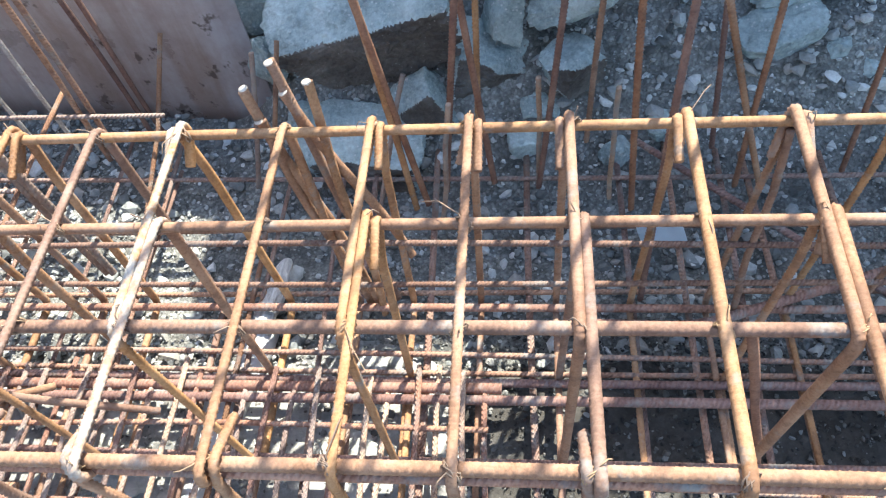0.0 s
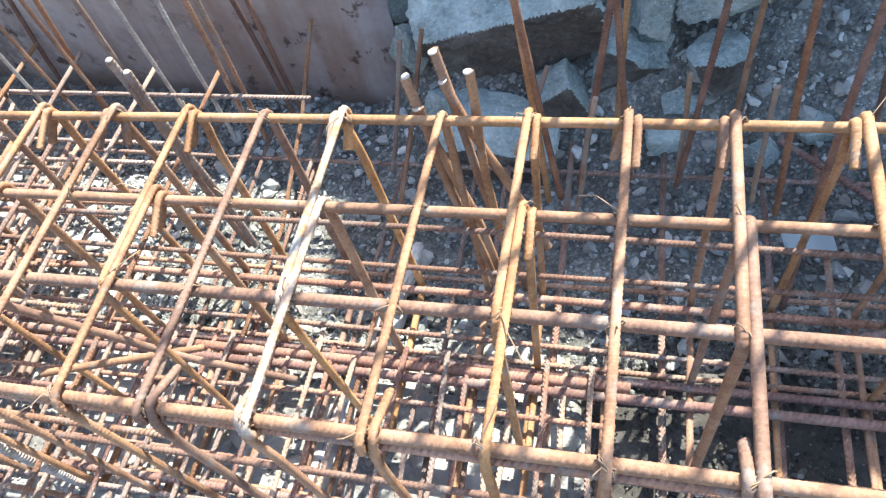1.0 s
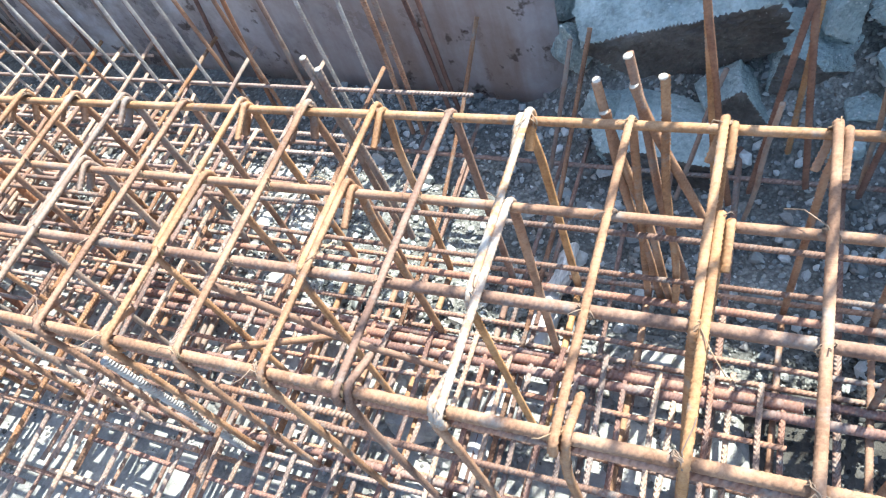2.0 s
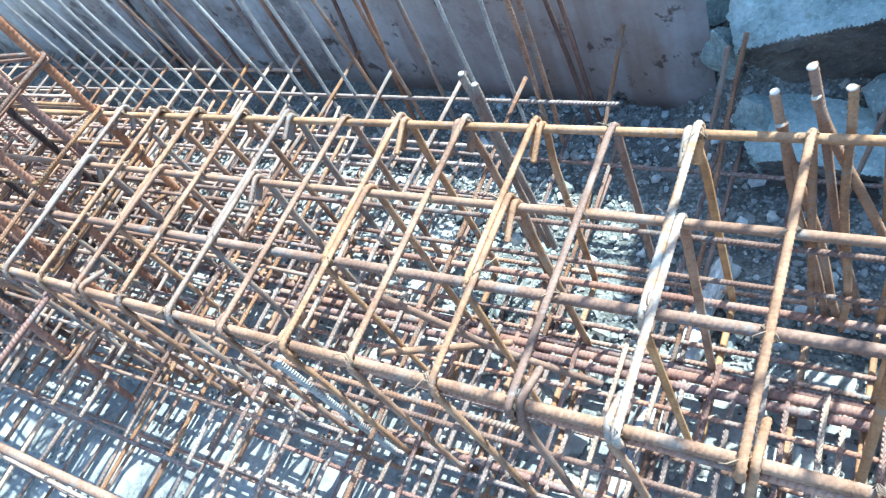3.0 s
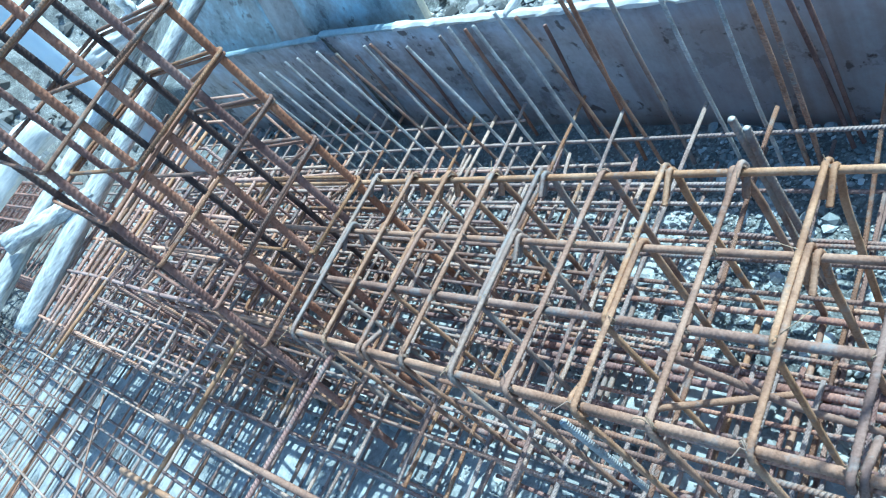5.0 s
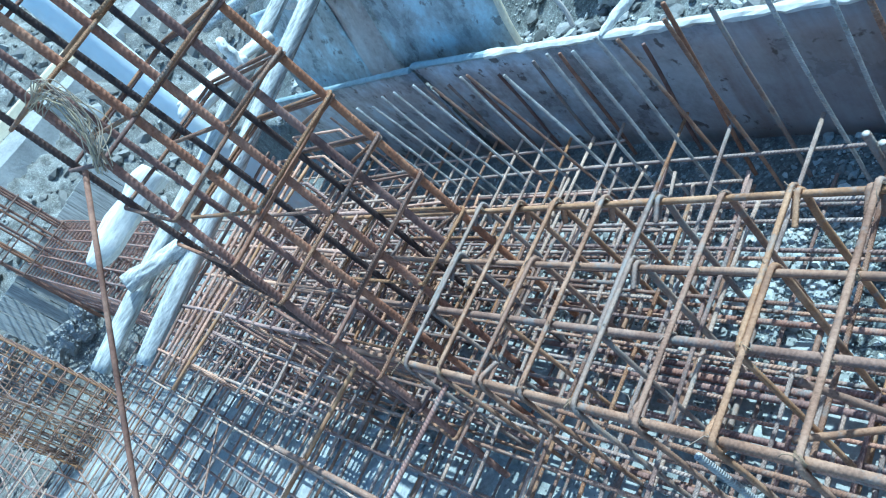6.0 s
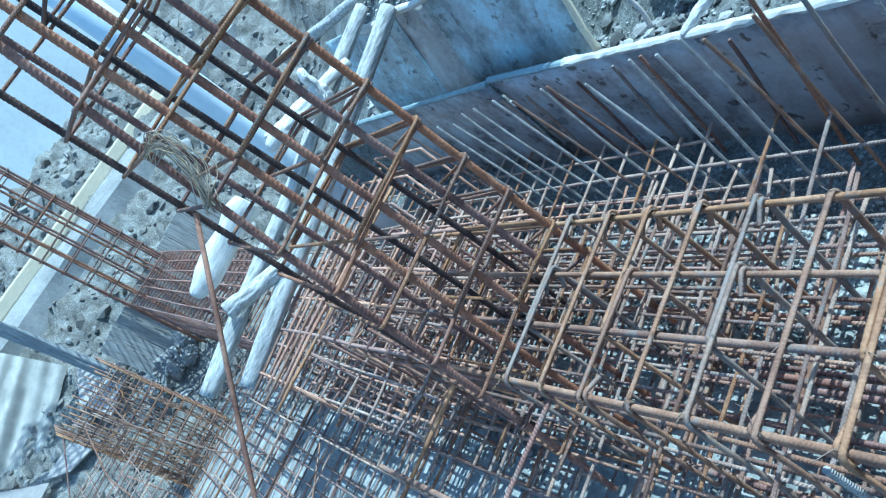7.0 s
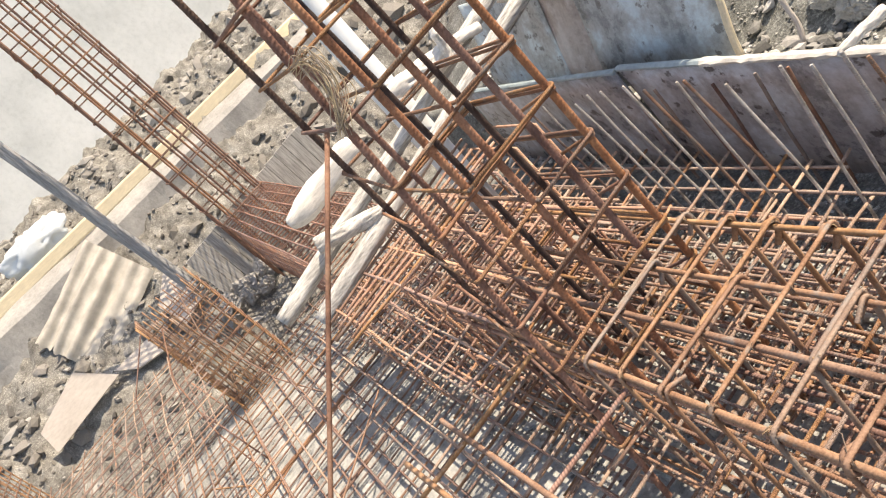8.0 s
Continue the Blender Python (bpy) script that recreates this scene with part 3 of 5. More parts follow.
# ---- footing mats ----
mat_low = thing("footing_mat", (-1.2, 0.4, -0.655), "rusty lower footing mat of crossed bars on gravel", "rebar mat")
mrng = random.Random(8)
y = -1.55
while y < 1.6:
    x1 = 1.75 if y > 0.2 else 1.2
    bar("mat_bar", sway(((-6.0 if y < 0.45 else -4.6) + mrng.uniform(-0.1, 0.1), y, -0.575), (x1, y + mrng.uniform(-0.07, 0.07), -0.575), 0.012, int(y * 1000), 20), 0.0062, MAT_BAR, mat_low, "", 6)
    y += (0.128 if y < 0.6 else 0.125) + mrng.uniform(-0.045, 0.045)
for x in [0.207, 0.322, 0.545, 0.753, 0.865, 0.995, 1.075, 1.22, 1.36, 1.5] + [0.09 - 0.135 * k for k in range(5)] + [-0.56 - 0.125 * k for k in range(43)]:
    x += mrng.uniform(-0.04, 0.04) if x < 0.2 else 0
    e = 1.66 + mrng.uniform(-0.08, 0.05)
    pts = sway((x, -1.7, -0.590), (x + mrng.uniform(-0.05, 0.05), e, -0.590), 0.012, int(x * 999), 14)
    bar("mat_bar", pts, 0.0078 if x > 0.2 else 0.0055, MAT_BAR, mat_low, "", 6)
mat_top = thing("footing_mat", (-2.2, 0.5, -0.42), "rusty upper footing mat of crossed bars under a beam cage", "rebar mat")
for k, y in enumerate([1.715, 1.587, 1.43, 1.36, 1.28, 1.20, 1.12, 1.05, 0.97, 0.90, 0.82, 0.74, 0.66, 0.58, 0.42, 0.27, 0.12, -0.05, -0.22, -0.4, -0.6, -0.8]):
    end = -1.49 if k == 0 else -0.33 if k == 1 else -0.45 + mrng.uniform(-0.3, 0.1) if y > 1.2 else -0.75 + mrng.uniform(-0.5, 0.25)
    bar("mat_bar", sway((-4.5, y + (0.05 if k < 2 else 0), -0.39), (end, y + mrng.uniform(-0.008, 0.008), -0.395), 0.005, 500 + k, 16), 0.0058, MAT_PALE if k < 4 or k % 3 == 0 else MAT_BAR, mat_top, "", 6)
ENDS = [(-0.609, 1.662), (-0.816, 1.703), (-1.081, 1.742), (-1.263, 1.785), (-1.515, 1.784), (-1.63, 1.74), (-1.743, 1.77), (-1.881, 1.794), (-2.03, 1.80), (-2.19, 1.811), (-2.30, 1.82), (-2.409, 1.834)] + [(-2.53 - 0.115 * j, 1.84) for j in range(17)]
ENDS += [(-0.91 - 0.205 * j, 1.42) for j in range(8)]
for k, (x, y) in enumerate(ENDS):
    bar("mat_bar", sway((x + mrng.uniform(-0.03, 0.03), (-0.9 if k % 2 else 0.35) if y > 1.5 else 0.3, -0.41), (x, y, -0.383), 0.005, 600 + k, 12), 0.0064, MAT_PALE if k % 3 else RUST_RIB, mat_top, "", 6)
for k, (x, y) in enumerate(((-0.38, 1.765), (-0.08, 1.72))):
    bar("mat_bar", [(x, 0.2, -0.56), (x, 1.3, -0.56), (x, 1.6, -0.46), (x + 0.03, y, -0.30)], 0.006, RUST_RIB, mat_top, "", 6)

mat_mid = thing("footing_mat", (-1.6, 0.9, -0.5), "rusty middle layer of crossed bars inside a beam cage", "rebar mat")
for k, (y, z) in enumerate([(0.70, -0.24), (0.79, -0.48), (0.87, -0.22), (0.94, -0.47), (1.03, -0.25), (1.10, -0.49), (1.22, -0.47), (1.33, -0.49), (0.60, -0.47), (0.52, -0.50)]):
    bar("mat_bar", sway((-4.2, y, z), (-1.15 + mrng.uniform(-0.5, 0.3), y + mrng.uniform(-0.05, 0.05), z + mrng.uniform(-0.02, 0.02)), 0.008, 1700 + k, 14), 0.006, MAT_BAR if k % 2 else RUST_RIB, mat_mid, "", 6)
for k in range(24):
    x, z = -0.86 - 0.105 * k + mrng.uniform(-0.02, 0.02), -0.30 if k % 3 == 0 else -0.47
    bar("mat_bar", sway((x, 0.48, z), (x + mrng.uniform(-0.02, 0.02), 1.42, z + 0.01), 0.005, 1750 + k, 8), 0.006, RUST_RIB if k % 2 else MAT_BAR, mat_mid, "", 6)

# a loose second layer of bars between the beam and the sheets
mat_side = thing("footing_mat", (-2.0, 1.4, -0.45), "tangled pale rusty bars between a beam cage and brown sheets", "rebar mat")
for k, y in enumerate((1.22, 1.29, 1.345, 1.40, 1.455, 1.51, 1.555, 1.62)):
    bar("mat_bar", sway((-4.2, y + mrng.uniform(-0.03, 0.06), -0.43), (-1.0 - 0.5 * (y - 1.2) + mrng.uniform(-0.4, 0.15), y + mrng.uniform(-0.04, 0.03), -0.425), 0.010, 1950 + k, 14), 0.0058, MAT_PALE if k % 2 else MAT_ROSE, mat_side, "", 6)
for k in range(27):
    x = -1.0 - 0.098 * k + mrng.uniform(-0.025, 0.025)
    bar("mat_bar", sway((x, 1.02 + mrng.uniform(-0.05, 0.08), -0.445), (x + mrng.uniform(-0.07, 0.07), 1.60 + mrng.uniform(-0.10, 0.08), -0.415), 0.008, 1970 + k, 8), 0.006, MAT_ROSE if k % 3 == 0 else MAT_PALE, mat_side, "", 6)

mat_floor = thing("footing_mat", (-0.2, 0.7, -0.55), "pinkish close-set bars of a lower mat ending under the beam cage", "rebar mat")
for k in range(26):
    x = 0.445 - 0.098 * (k // 2) - (0.036 if k % 2 else 0.0) + mrng.uniform(-0.008, 0.008)
    z = -0.525 if k % 2 else -0.548
    bar("mat_bar", sway((x + mrng.uniform(-0.02, 0.02), 0.25, z), (x, 1.0 + mrng.uniform(-0.05, 0.04), z), 0.004, 1640 + k, 8), 0.0058, MAT_PALE if k % 3 else RUST_RED, mat_floor, "", 6)
for k, y in enumerate((0.47, 0.56, 0.64, 0.72, 0.80, 0.87)):
    bar("mat_bar", sway((-1.1, y, -0.536), (0.47 + mrng.uniform(-0.03, 0.02), y + mrng.uniform(-0.02, 0.02), -0.536), 0.005, 1680 + k, 12), 0.006, RUST_RED if k % 2 else MAT_PALE, mat_floor, "", 6)

mat_back = thing("footing_mat", (-2.6, 1.1, -0.5), "dense pinkish rusty bars crossing behind a column cage", "rebar mat")
for k in range(24):
    y, z = 0.44 + 0.040 * k + mrng.uniform(-0.02, 0.02), (-0.10, -0.20, -0.30)[k % 3]
    bar("mat_bar", sway((-3.9 + mrng.uniform(-0.3, 0.2), y + mrng.uniform(-0.05, 0.05), z), (-2.02 + mrng.uniform(-0.1, 0.1), y, z + mrng.uniform(-0.03, 0.03)), 0.012, 1880 + k, 10), 0.0062, MAT_ROSE if k % 3 else MAT_PALE, mat_back, "", 6)
for k in range(22):
    x, z = -2.05 - 0.082 * k + mrng.uniform(-0.02, 0.02), (-0.09, -0.19, -0.29)[k % 3]
    bar("mat_bar", sway((x, 0.40 + mrng.uniform(-0.06, 0.1), z), (x + mrng.uniform(-0.05, 0.05), 1.28 + mrng.uniform(-0.15, 0.08), z + mrng.uniform(-0.03, 0.03)), 0.010, 1910 + k, 10), 0.0062, MAT_ROSE if k % 3 else MAT_PALE, mat_back, "", 6)
for x in (-2.2, -2.9, -3.6):
    for y in (0.55, 0.9, 1.25):
        bar("chair_bar", [(x, y, -0.60), (x, y, -0.08)], 0.006, RUST_RED, mat_back, "", 5)
mat_far = thing("footing_mat", (-5.0, -1.2, -0.55), "thin rusty top mat standing on chair bars by the bank", "rebar mat")
for k in range(17):
    y = -2.3 + 0.118 * k + mrng.uniform(-0.025, 0.025)
    bar("mat_bar", sway((-6.15 + mrng.uniform(-0.15, 0.1), y, -0.04), (-3.95 + mrng.uniform(-0.25, 0.2), y + mrng.uniform(-0.05, 0.05), -0.12), 0.014, 1800 + k, 10), 0.0050, MAT_PALE if k % 3 else MAT_BAR, mat_far, "", 5)
for k in range(18):
    x = -6.05 + 0.122 * k + mrng.uniform(-0.02, 0.02)
    bar("mat_bar", sway((x, -2.4 + mrng.uniform(-0.1, 0.1), -0.05), (x + mrng.uniform(-0.05, 0.05), -0.36 + mrng.uniform(-0.08, 0.1), -0.06 - 0.035 * k / 17), 0.012, 1830 + k, 10), 0.0050, MAT_PALE if k % 2 else MAT_BAR, mat_far, "", 5)
for x in (-5.8, -5.0, -4.3):
    for y in (-2.1, -1.3, -0.5):
        bar("chair_bar", [(x, y, -0.60), (x, y, -0.06)], 0.006, RUST_RED, mat_far, "", 5)

# ---- column cage ----
COL_X, COL_Y = (-1.53, -1.98), (0.64, 1.112)
# each upright bar: x, and y at the foot and at head height
COL_SPOTS = [(COL_X[0], a, b) for a, b in ((0.605, 0.678), (0.755, 0.777), (0.866, 0.882), (1.006, 1.004), (1.112, 1.112))]
COL_SPOTS += [(COL_X[1], a, b) for a, b in ((0.678, 0.702), (0.82, 0.83), (0.945, 0.95), (1.112, 1.112))]


def column(name, xs, ys, nx, ny, z0, z1, r, tie_zs, label, rt=0.006, geo=True, spots=None):
    c = thing(name, ((xs[0] + xs[1]) / 2, (ys[0] + ys[1]) / 2, z0), label, "rebar cage")
    if spots is None:
        rows = [(i, j) for j in range(ny) for i in range(nx) if i in (0, nx - 1) or j in (0, ny - 1)]
        spots = [(xs[0] + (xs[1] - xs[0]) * i / (nx - 1), *[ys[0] + (ys[1] - ys[0]) * j / (ny - 1)] * 2) for i, j in rows]
    along = lambda a, b, z: a + (b - a) * (z - 0.2) / 0.8
    for k, (x, foot, head) in enumerate(spots):
        pts = sway((x, along(foot, head, z0), z0), (x, along(foot, head, z1), z1), 0.004, 700 + k, 14)
        if geo:
            bar("main_bar", pts, r - 0.0016, BLACK_BAR if k in (5, 7, 8) else RUST_COL, c, "", 14, 0.0020, 0.0125, 0.0026)
        else:
            bar("main_bar", pts, r, RUST_DARK if z1 > 1 else RUST, c, "", 6)
    x0, x1, y0, y1 = max(xs) + r + rt, min(xs) - r - rt, ys[0] - r - rt, ys[1] + r + rt
    rng = random.Random(3)
    for k, z in enumerate(tie_zs):
        t = [rng.uniform(-0.012, 0.012) for _ in range(4)]
        if geo:
            y0 = along(*spots[0][1:], z) - r - rt
            y2 = along(*spots[5][1:], z) - r - rt
        else:
            y2 = y0
        q = [(x0 - 0.10, y1 - 0.09, z + 0.004), (x0 - 0.012, y1 - 0.012, z + 0.008), (x0, y0, z + t[1]), (x1, y2, z + t[2]), (x1, y1, z + t[3]), (x0, y1, z + t[0]), (x0 - 0.004, y1 - 0.10, z + 0.012)] if geo else [(x0, y0, z), (x1, y0, z), (x1, y1, z), (x0, y1, z), (x0, y0, z)]
        bar("tie", fillet(q, 0.02, False, 4), rt, RUST_DARK if k % 2 else RUST_RIB, c, "", 6 if geo else 4)
        if geo:
            ym = y0 + (y1 - y0) * (0.27 if k % 2 else 0.52)
            q = [(x0 + 0.006, ym, z + 0.014), (x0 + 0.006, y1, z + 0.014 + t[0]), (x1, y1, z + 0.014), (x1, ym, z + 0.014), (x0 + 0.006, ym, z + 0.016)]
            bar("tie", fillet(q, 0.02, False, 4), rt, RUST_RIB, c, "", 6)
    return c


column("column_cage", COL_X, COL_Y, 3, 5, -0.56, 2.3, 0.0105, [-0.296 + 0.1685 * k for k in range(15)], "tall dark rusty column cage with thick ribbed bars and links", 0.0055, True, COL_SPOTS)

# ---- dowels along the steel sheets ----
DOWEL = [(-2.444, -2.36, 0.139, "g"), (-2.337, -2.23, 0.125, "g"), (-2.23, -2.16, 0.156, "g"), (-2.144, -2.04, 0.16, "g"), (-2.003, -1.93, 0.167, "g"), (-1.919, -1.83, 0.136, "r"),
         (-1.76, -1.725, 0.142, "g"), (-1.721, -1.615, 0.146, "r"), (-1.578, -1.508, 0.103, "g"), (-1.37, -1.39, 0.134, "g"), (-1.275, -1.285, 0.121, "g"), (-1.18, -1.175, 0.144, "g"),
         (-1.122, -1.085, 0.117, "r"), (-0.97, -0.973, 0.136, "r"), (-0.72, -0.731, 0.13, "g"), (-0.598, -0.622, 0.13, "g"), (-0.53, -0.553, 0.12, "r"), (-0.497, -0.522, 0.13, "r"), (-2.56, -2.48, 0.14, "g"), (-2.68, -2.60, 0.13, "r")]
for k, (x, xl, top, tone) in enumerate(DOWEL):
    d = thing("dowel_bar", (xl, 1.6, -0.57), "upright rusty dowel bar in a row before brown sheets" if tone == "r" else "upright pale grey dowel bar in a row before brown sheets", "rebar", "dowels along the sheets")
    thick = 0.0056 if x > -0.56 else 0.0043
    bar("shaft", sway((xl - (x - xl) * 0.3, 1.6, -0.57), (x, 1.6, top), 0.003, 900 + k, 8), thick, DOWEL_RUST if tone == "r" else STEEL, d, "", 8, 0.0030, 0.0095, 0.0012)
for k, (x, xl, y, z, tone) in enumerate(((-0.918, -0.934, 1.70, 0.06, "g"), (-0.53, -0.49, 1.735, 0.05, "r"), (-0.50, -0.47, 1.75, 0.02, "r"), (-1.04, -1.11, 1.72, 0.10, "r"), (-1.292, -1.35, 1.85, -0.117, "r"), (-1.626, -1.64, 1.87, -0.08, "r"),
                                  (-1.774, -1.79, 1.88, -0.09, "g"), (-1.996, -2.0, 1.9, -0.12, "r"), (-2.3, -2.29, 1.9, -0.1, "g"), (-2.13, -2.10, 1.88, -0.1, "r"), (-2.45, -2.42, 1.9, -0.08, "g"))):
    d = thing("dowel_bar", (xl, y, -0.6), "rusty dowel bar standing close against a brown sheet" if tone == "r" else "grey dowel bar standing close against a brown sheet", "rebar", "dowels close to the sheet")
    # the darker rust here also carries the sheet's shade in its colour
    bar("shaft", sway((xl, y - 0.02, -0.62), (x, y, z), 0.003, 930 + k, 8), 0.0054, RUST_DARK if tone == "r" else DUSTY, d, "", 8, 0.0028, 0.0095, 0.0012)
for k, (a, b) in enumerate([((0.265, 1.427, -0.57), (0.232, 1.427, 0.20)), ((0.30, 1.44, -0.57), (0.215, 1.42, 0.2)), ((0.336, 1.476, -0.57), (0.42, 1.476, 0.14)), ((0.41, 1.60, -0.57), (0.428, 1.66, 0.1)), ((0.45, 1.5, -0.57), (0.39, 1.52, 0.12)),
                            ((0.558, 1.488, -0.57), (0.605, 1.488, 0.13)), ((0.677, 1.627, -0.57), (0.682, 1.627, 0.1)), ((0.762, 1.419, -0.57), (0.707, 1.419, 0.14)), ((0.759, 1.183, -0.57), (0.766, 1.30, 0.16)),
                            ((1.056, 1.478, -0.57), (0.82, 1.478, 0.1)), ((1.001, 1.479, -0.57), (0.95, 1.479, 0.12)), ((1.244, 1.523, -0.57), (1.15, 1.523, 0.2)), ((0.936, 1.144, -0.57), (0.90, 1.155, -0.03)), ((0.965, 1.6, -0.57), (0.90, 1.7, 0.1)),
                            ((0.938, 0.844, -0.57), (0.80, 0.85, -0.05))]):
    d = thing("dowel_bar", a, "brown rusty starter bar standing out of the footing mat", "rebar", "starter bars before the bank")
    a, b = Vector(a), Vector(b)
    # upper lengths are unseen, drawn out so their shadows dapple the beam
    if b.z > 0.0:
        b = a + (b - a) * (1.9 / (b.z - a.z))
    bar("shaft", sway(a, b, 0.004, 950 + k, 8), 0.0064, RUST_DARK if k % 3 else RUST, d, "", 8, 0.0022, 0.0088, 0.0016)

for k, (a, b) in enumerate([((0.555, 1.50, -0.57), (0.553, 1.50, -0.235)), ((0.715, 1.45, -0.57), (0.705, 1.47, -0.24)), ((-0.135, 1.50, -0.57), (-0.06, 1.60, -0.23)), ((0.18, 1.44, -0.57), (0.265, 1.56, -0.27)), ((0.335, 1.40, -0.57), (0.375, 1.42, -0.22))]):
    d = thing("stub_bar", a, "thin grey starter stub standing out of the mat", "rebar", "grey stubs before the bank")
    bar("shaft", sway(a, b, 0.003, 970 + k, 6), 0.0056, DUSTY, d, "", 8, 0.0025, 0.009, 0.0010)

# ---- cut bars beside the beam ----
for k, (tp, bt) in enumerate([((0.103, 1.2, 0.045), (0.215, 1.17, -0.58)), ((0.150, 1.215, 0.080), (0.24, 1.19, -0.58)), ((0.203, 1.2, 0.054), (0.222, 1.15, -0.58)), ((0.110, 1.19, -0.015), (0.19, 1.17, -0.58)), ((0.157, 1.21, 0.025), (0.30, 1.19, -0.40))]):
    d = thing("cut_bar", bt, "rusty upright bar with a bright cut end beside the beam cage", "rebar", "cut bars tied in a bunch")
    shaft = bar("shaft", sway(bt, tp, 0.006, 990 + k, 8), 0.0060, RUST, d, "", 10, 0.0018, 0.0085, 0.0022)
    c = Vector(tp)
    ax = (Vector(tp) - Vector(bt)).normalized()
    bar("cut_end", [c - ax * 0.001, c + ax * 0.0012], 0.0074, CUT, shaft, "bright cut face", 10)
# a thicker ribbed bar leaning out over the mat beside the cage
for k, (x, z) in enumerate(((-0.466, 0.037), (-0.448, 0.008))):
    d = thing("cut_bar", (x, 1.25, -0.57), "ribbed rusty bar with a cut end standing beside the beam cage", "rebar", "cut bars beside the beam")
    shaft = bar("shaft", sway((x + 0.012, 1.25, -0.57), (x, 1.25, z), 0.003, 980 + k, 6), 0.0049, DUSTY, d, "", 12, 0.0018, 0.0115, 0.0030)
    bar("cut_end", [(x, 1.25, z - 0.001), (x, 1.25, z + 0.0012)], 0.0066, CUT, shaft, "bright cut face", 10)


# ---- steel sheets ----
def sheet(name, a, b, z0, z1, z2, lean, thick, mat, label, crust=0.0, seed=1):
    """An upright sheet between plan points a and b, its top at z1 over a and z2 over b. crust: share of its top edge under mortar; below 0 it has no batten."""
    a, b = Vector((*a, 0)), Vector((*b, 0))
    d = (b - a).normalized()
    nrm = Vector((-d.y, d.x, 0))
    if nrm.y < 0:
        nrm = -nrm
    t = thing(name, ((a.x + b.x) / 2, (a.y + b.y) / 2, z0), label, "formwork sheet")
    bm = bmesh.new()
    n, m = 14, 5
    grid = {}
    for s in range(2):
        for i in range(n + 1):
            for j in range(m + 1):
                zt = z1 + (z2 - z1) * i / n
                p = a.lerp(b, i / n) + Vector((0, 0, z0 + (zt - z0) * j / m)) + nrm * (lean * (zt - z0) * j / m + s * thick)
                p += nrm * 0.012 * noise.noise(Vector((i * 0.35, j * 0.5, seed)))
                grid[s, i, j] = bm.verts.new(p)
    for i in range(n):
        for j in range(m):
            bm.faces.new((grid[0, i, j], grid[0, i + 1, j], grid[0, i + 1, j + 1], grid[0, i, j + 1]))
            bm.faces.new((grid[1, i, j], grid[1, i, j + 1], grid[1, i + 1, j + 1], grid[1, i + 1, j]))
    for i in range(n):
        for j in (0, m):
            bm.faces.new((grid[0, i, j], grid[1, i, j], grid[1, i + 1, j], grid[0, i + 1, j]))
    for j in range(m):
        for i in (0, n):
            bm.faces.new((grid[0, i, j], grid[0, i, j + 1], grid[1, i, j + 1], grid[1, i, j]))
    bmesh.ops.recalc_face_normals(bm, faces=bm.faces)
    part("panel", bm, mat, t, "", True)
    if crust >= 0:
        L = (b - a).length
        q = int(L / 0.03)
        split = min(q - 1, int(q * crust))
        for lo, hi, edge_mat, text in ((0, split, MORTAR, "pale mortar-smeared batten along the top edge"), (split, q, EDGE_BLUE, "blue-grey painted batten along the top edge")):
            if hi - lo < 2:
                continue
            bm = bmesh.new()
            rings = []
            smear = 1.0 if edge_mat is MORTAR else 0.45
            for i in range(lo, hi + 1):
                c = a.lerp(b, i / q) + Vector((0, 0, z1 + (z2 - z1) * i / q + 0.004)) + nrm * (lean * (z1 - z0) + thick * 0.5)
                w = 0.019 + smear * (0.008 * noise.noise(Vector((i * 0.3, seed, 0))) + 0.007 * noise.noise(Vector((i * 0.9, seed, 2))))
                h = 0.012 + smear * 0.006 * noise.noise(Vector((i * 0.45, seed, 5)))
                rings.append([bm.verts.new(c + nrm * (w * math.cos(u) + smear * 0.008 * noise.noise(Vector((i * 0.7, u, 3)))) + Vector((0, 0, h * math.sin(u) + smear * 0.004 * noise.noise(Vector((i * 0.8, u, 9)))))) for u in [(k + 0.5) * math.pi / 4 for k in range(8)]])
            for r0, r1 in zip(rings, rings[1:]):
                for k in range(8):
                    bm.faces.new((r0[k], r0[(k + 1) % 8], r1[(k + 1) % 8], r1[k]))
            bm.faces.new(rings[0]), bm.faces.new(rings[-1])
            bmesh.ops.recalc_face_normals(bm, faces=bm.faces)
            part("top_batten", bm, edge_mat, t, text, False)
    return t


sheet("formwork_sheet", (-0.155, 1.80), (-2.56, 2.0), -0.68, -0.175, -0.03, 0.0, 0.006, PLATE, "brown rusty formwork sheet with a pale top edge", 0.79, 1)
sheet("formwork_sheet", (-2.57, 1.985), (-4.3, 2.13), -0.68, -0.035, -0.03, 0.0, 0.006, PLATE, "dark brown formwork sheet beyond the column cage", 0.0, 2)
sheet("formwork_sheet", (-2.04, 2.075), (-2.90, 2.13), -0.22, 0.75, 0.75, 0.30, 0.006, PLATE_GREY, "spotted grey formwork sheet standing behind a lower sheet", -1.0, 3)
sheet("formwork_sheet", (-2.89, 2.150), (-3.24, 2.17), -0.22, 0.32, 0.36, 0.30, 0.006, PLATE_TAN, "pinkish brown formwork sheet wedged between two grey ones", -1.0, 5)
sheet("formwork_sheet", (-3.22, 2.165), (-4.1, 2.22), -0.22, 0.36, 0.42, 0.30, 0.006, PLATE_GREY, "spotted grey formwork sheet beside weathered poles", -1.0, 4)

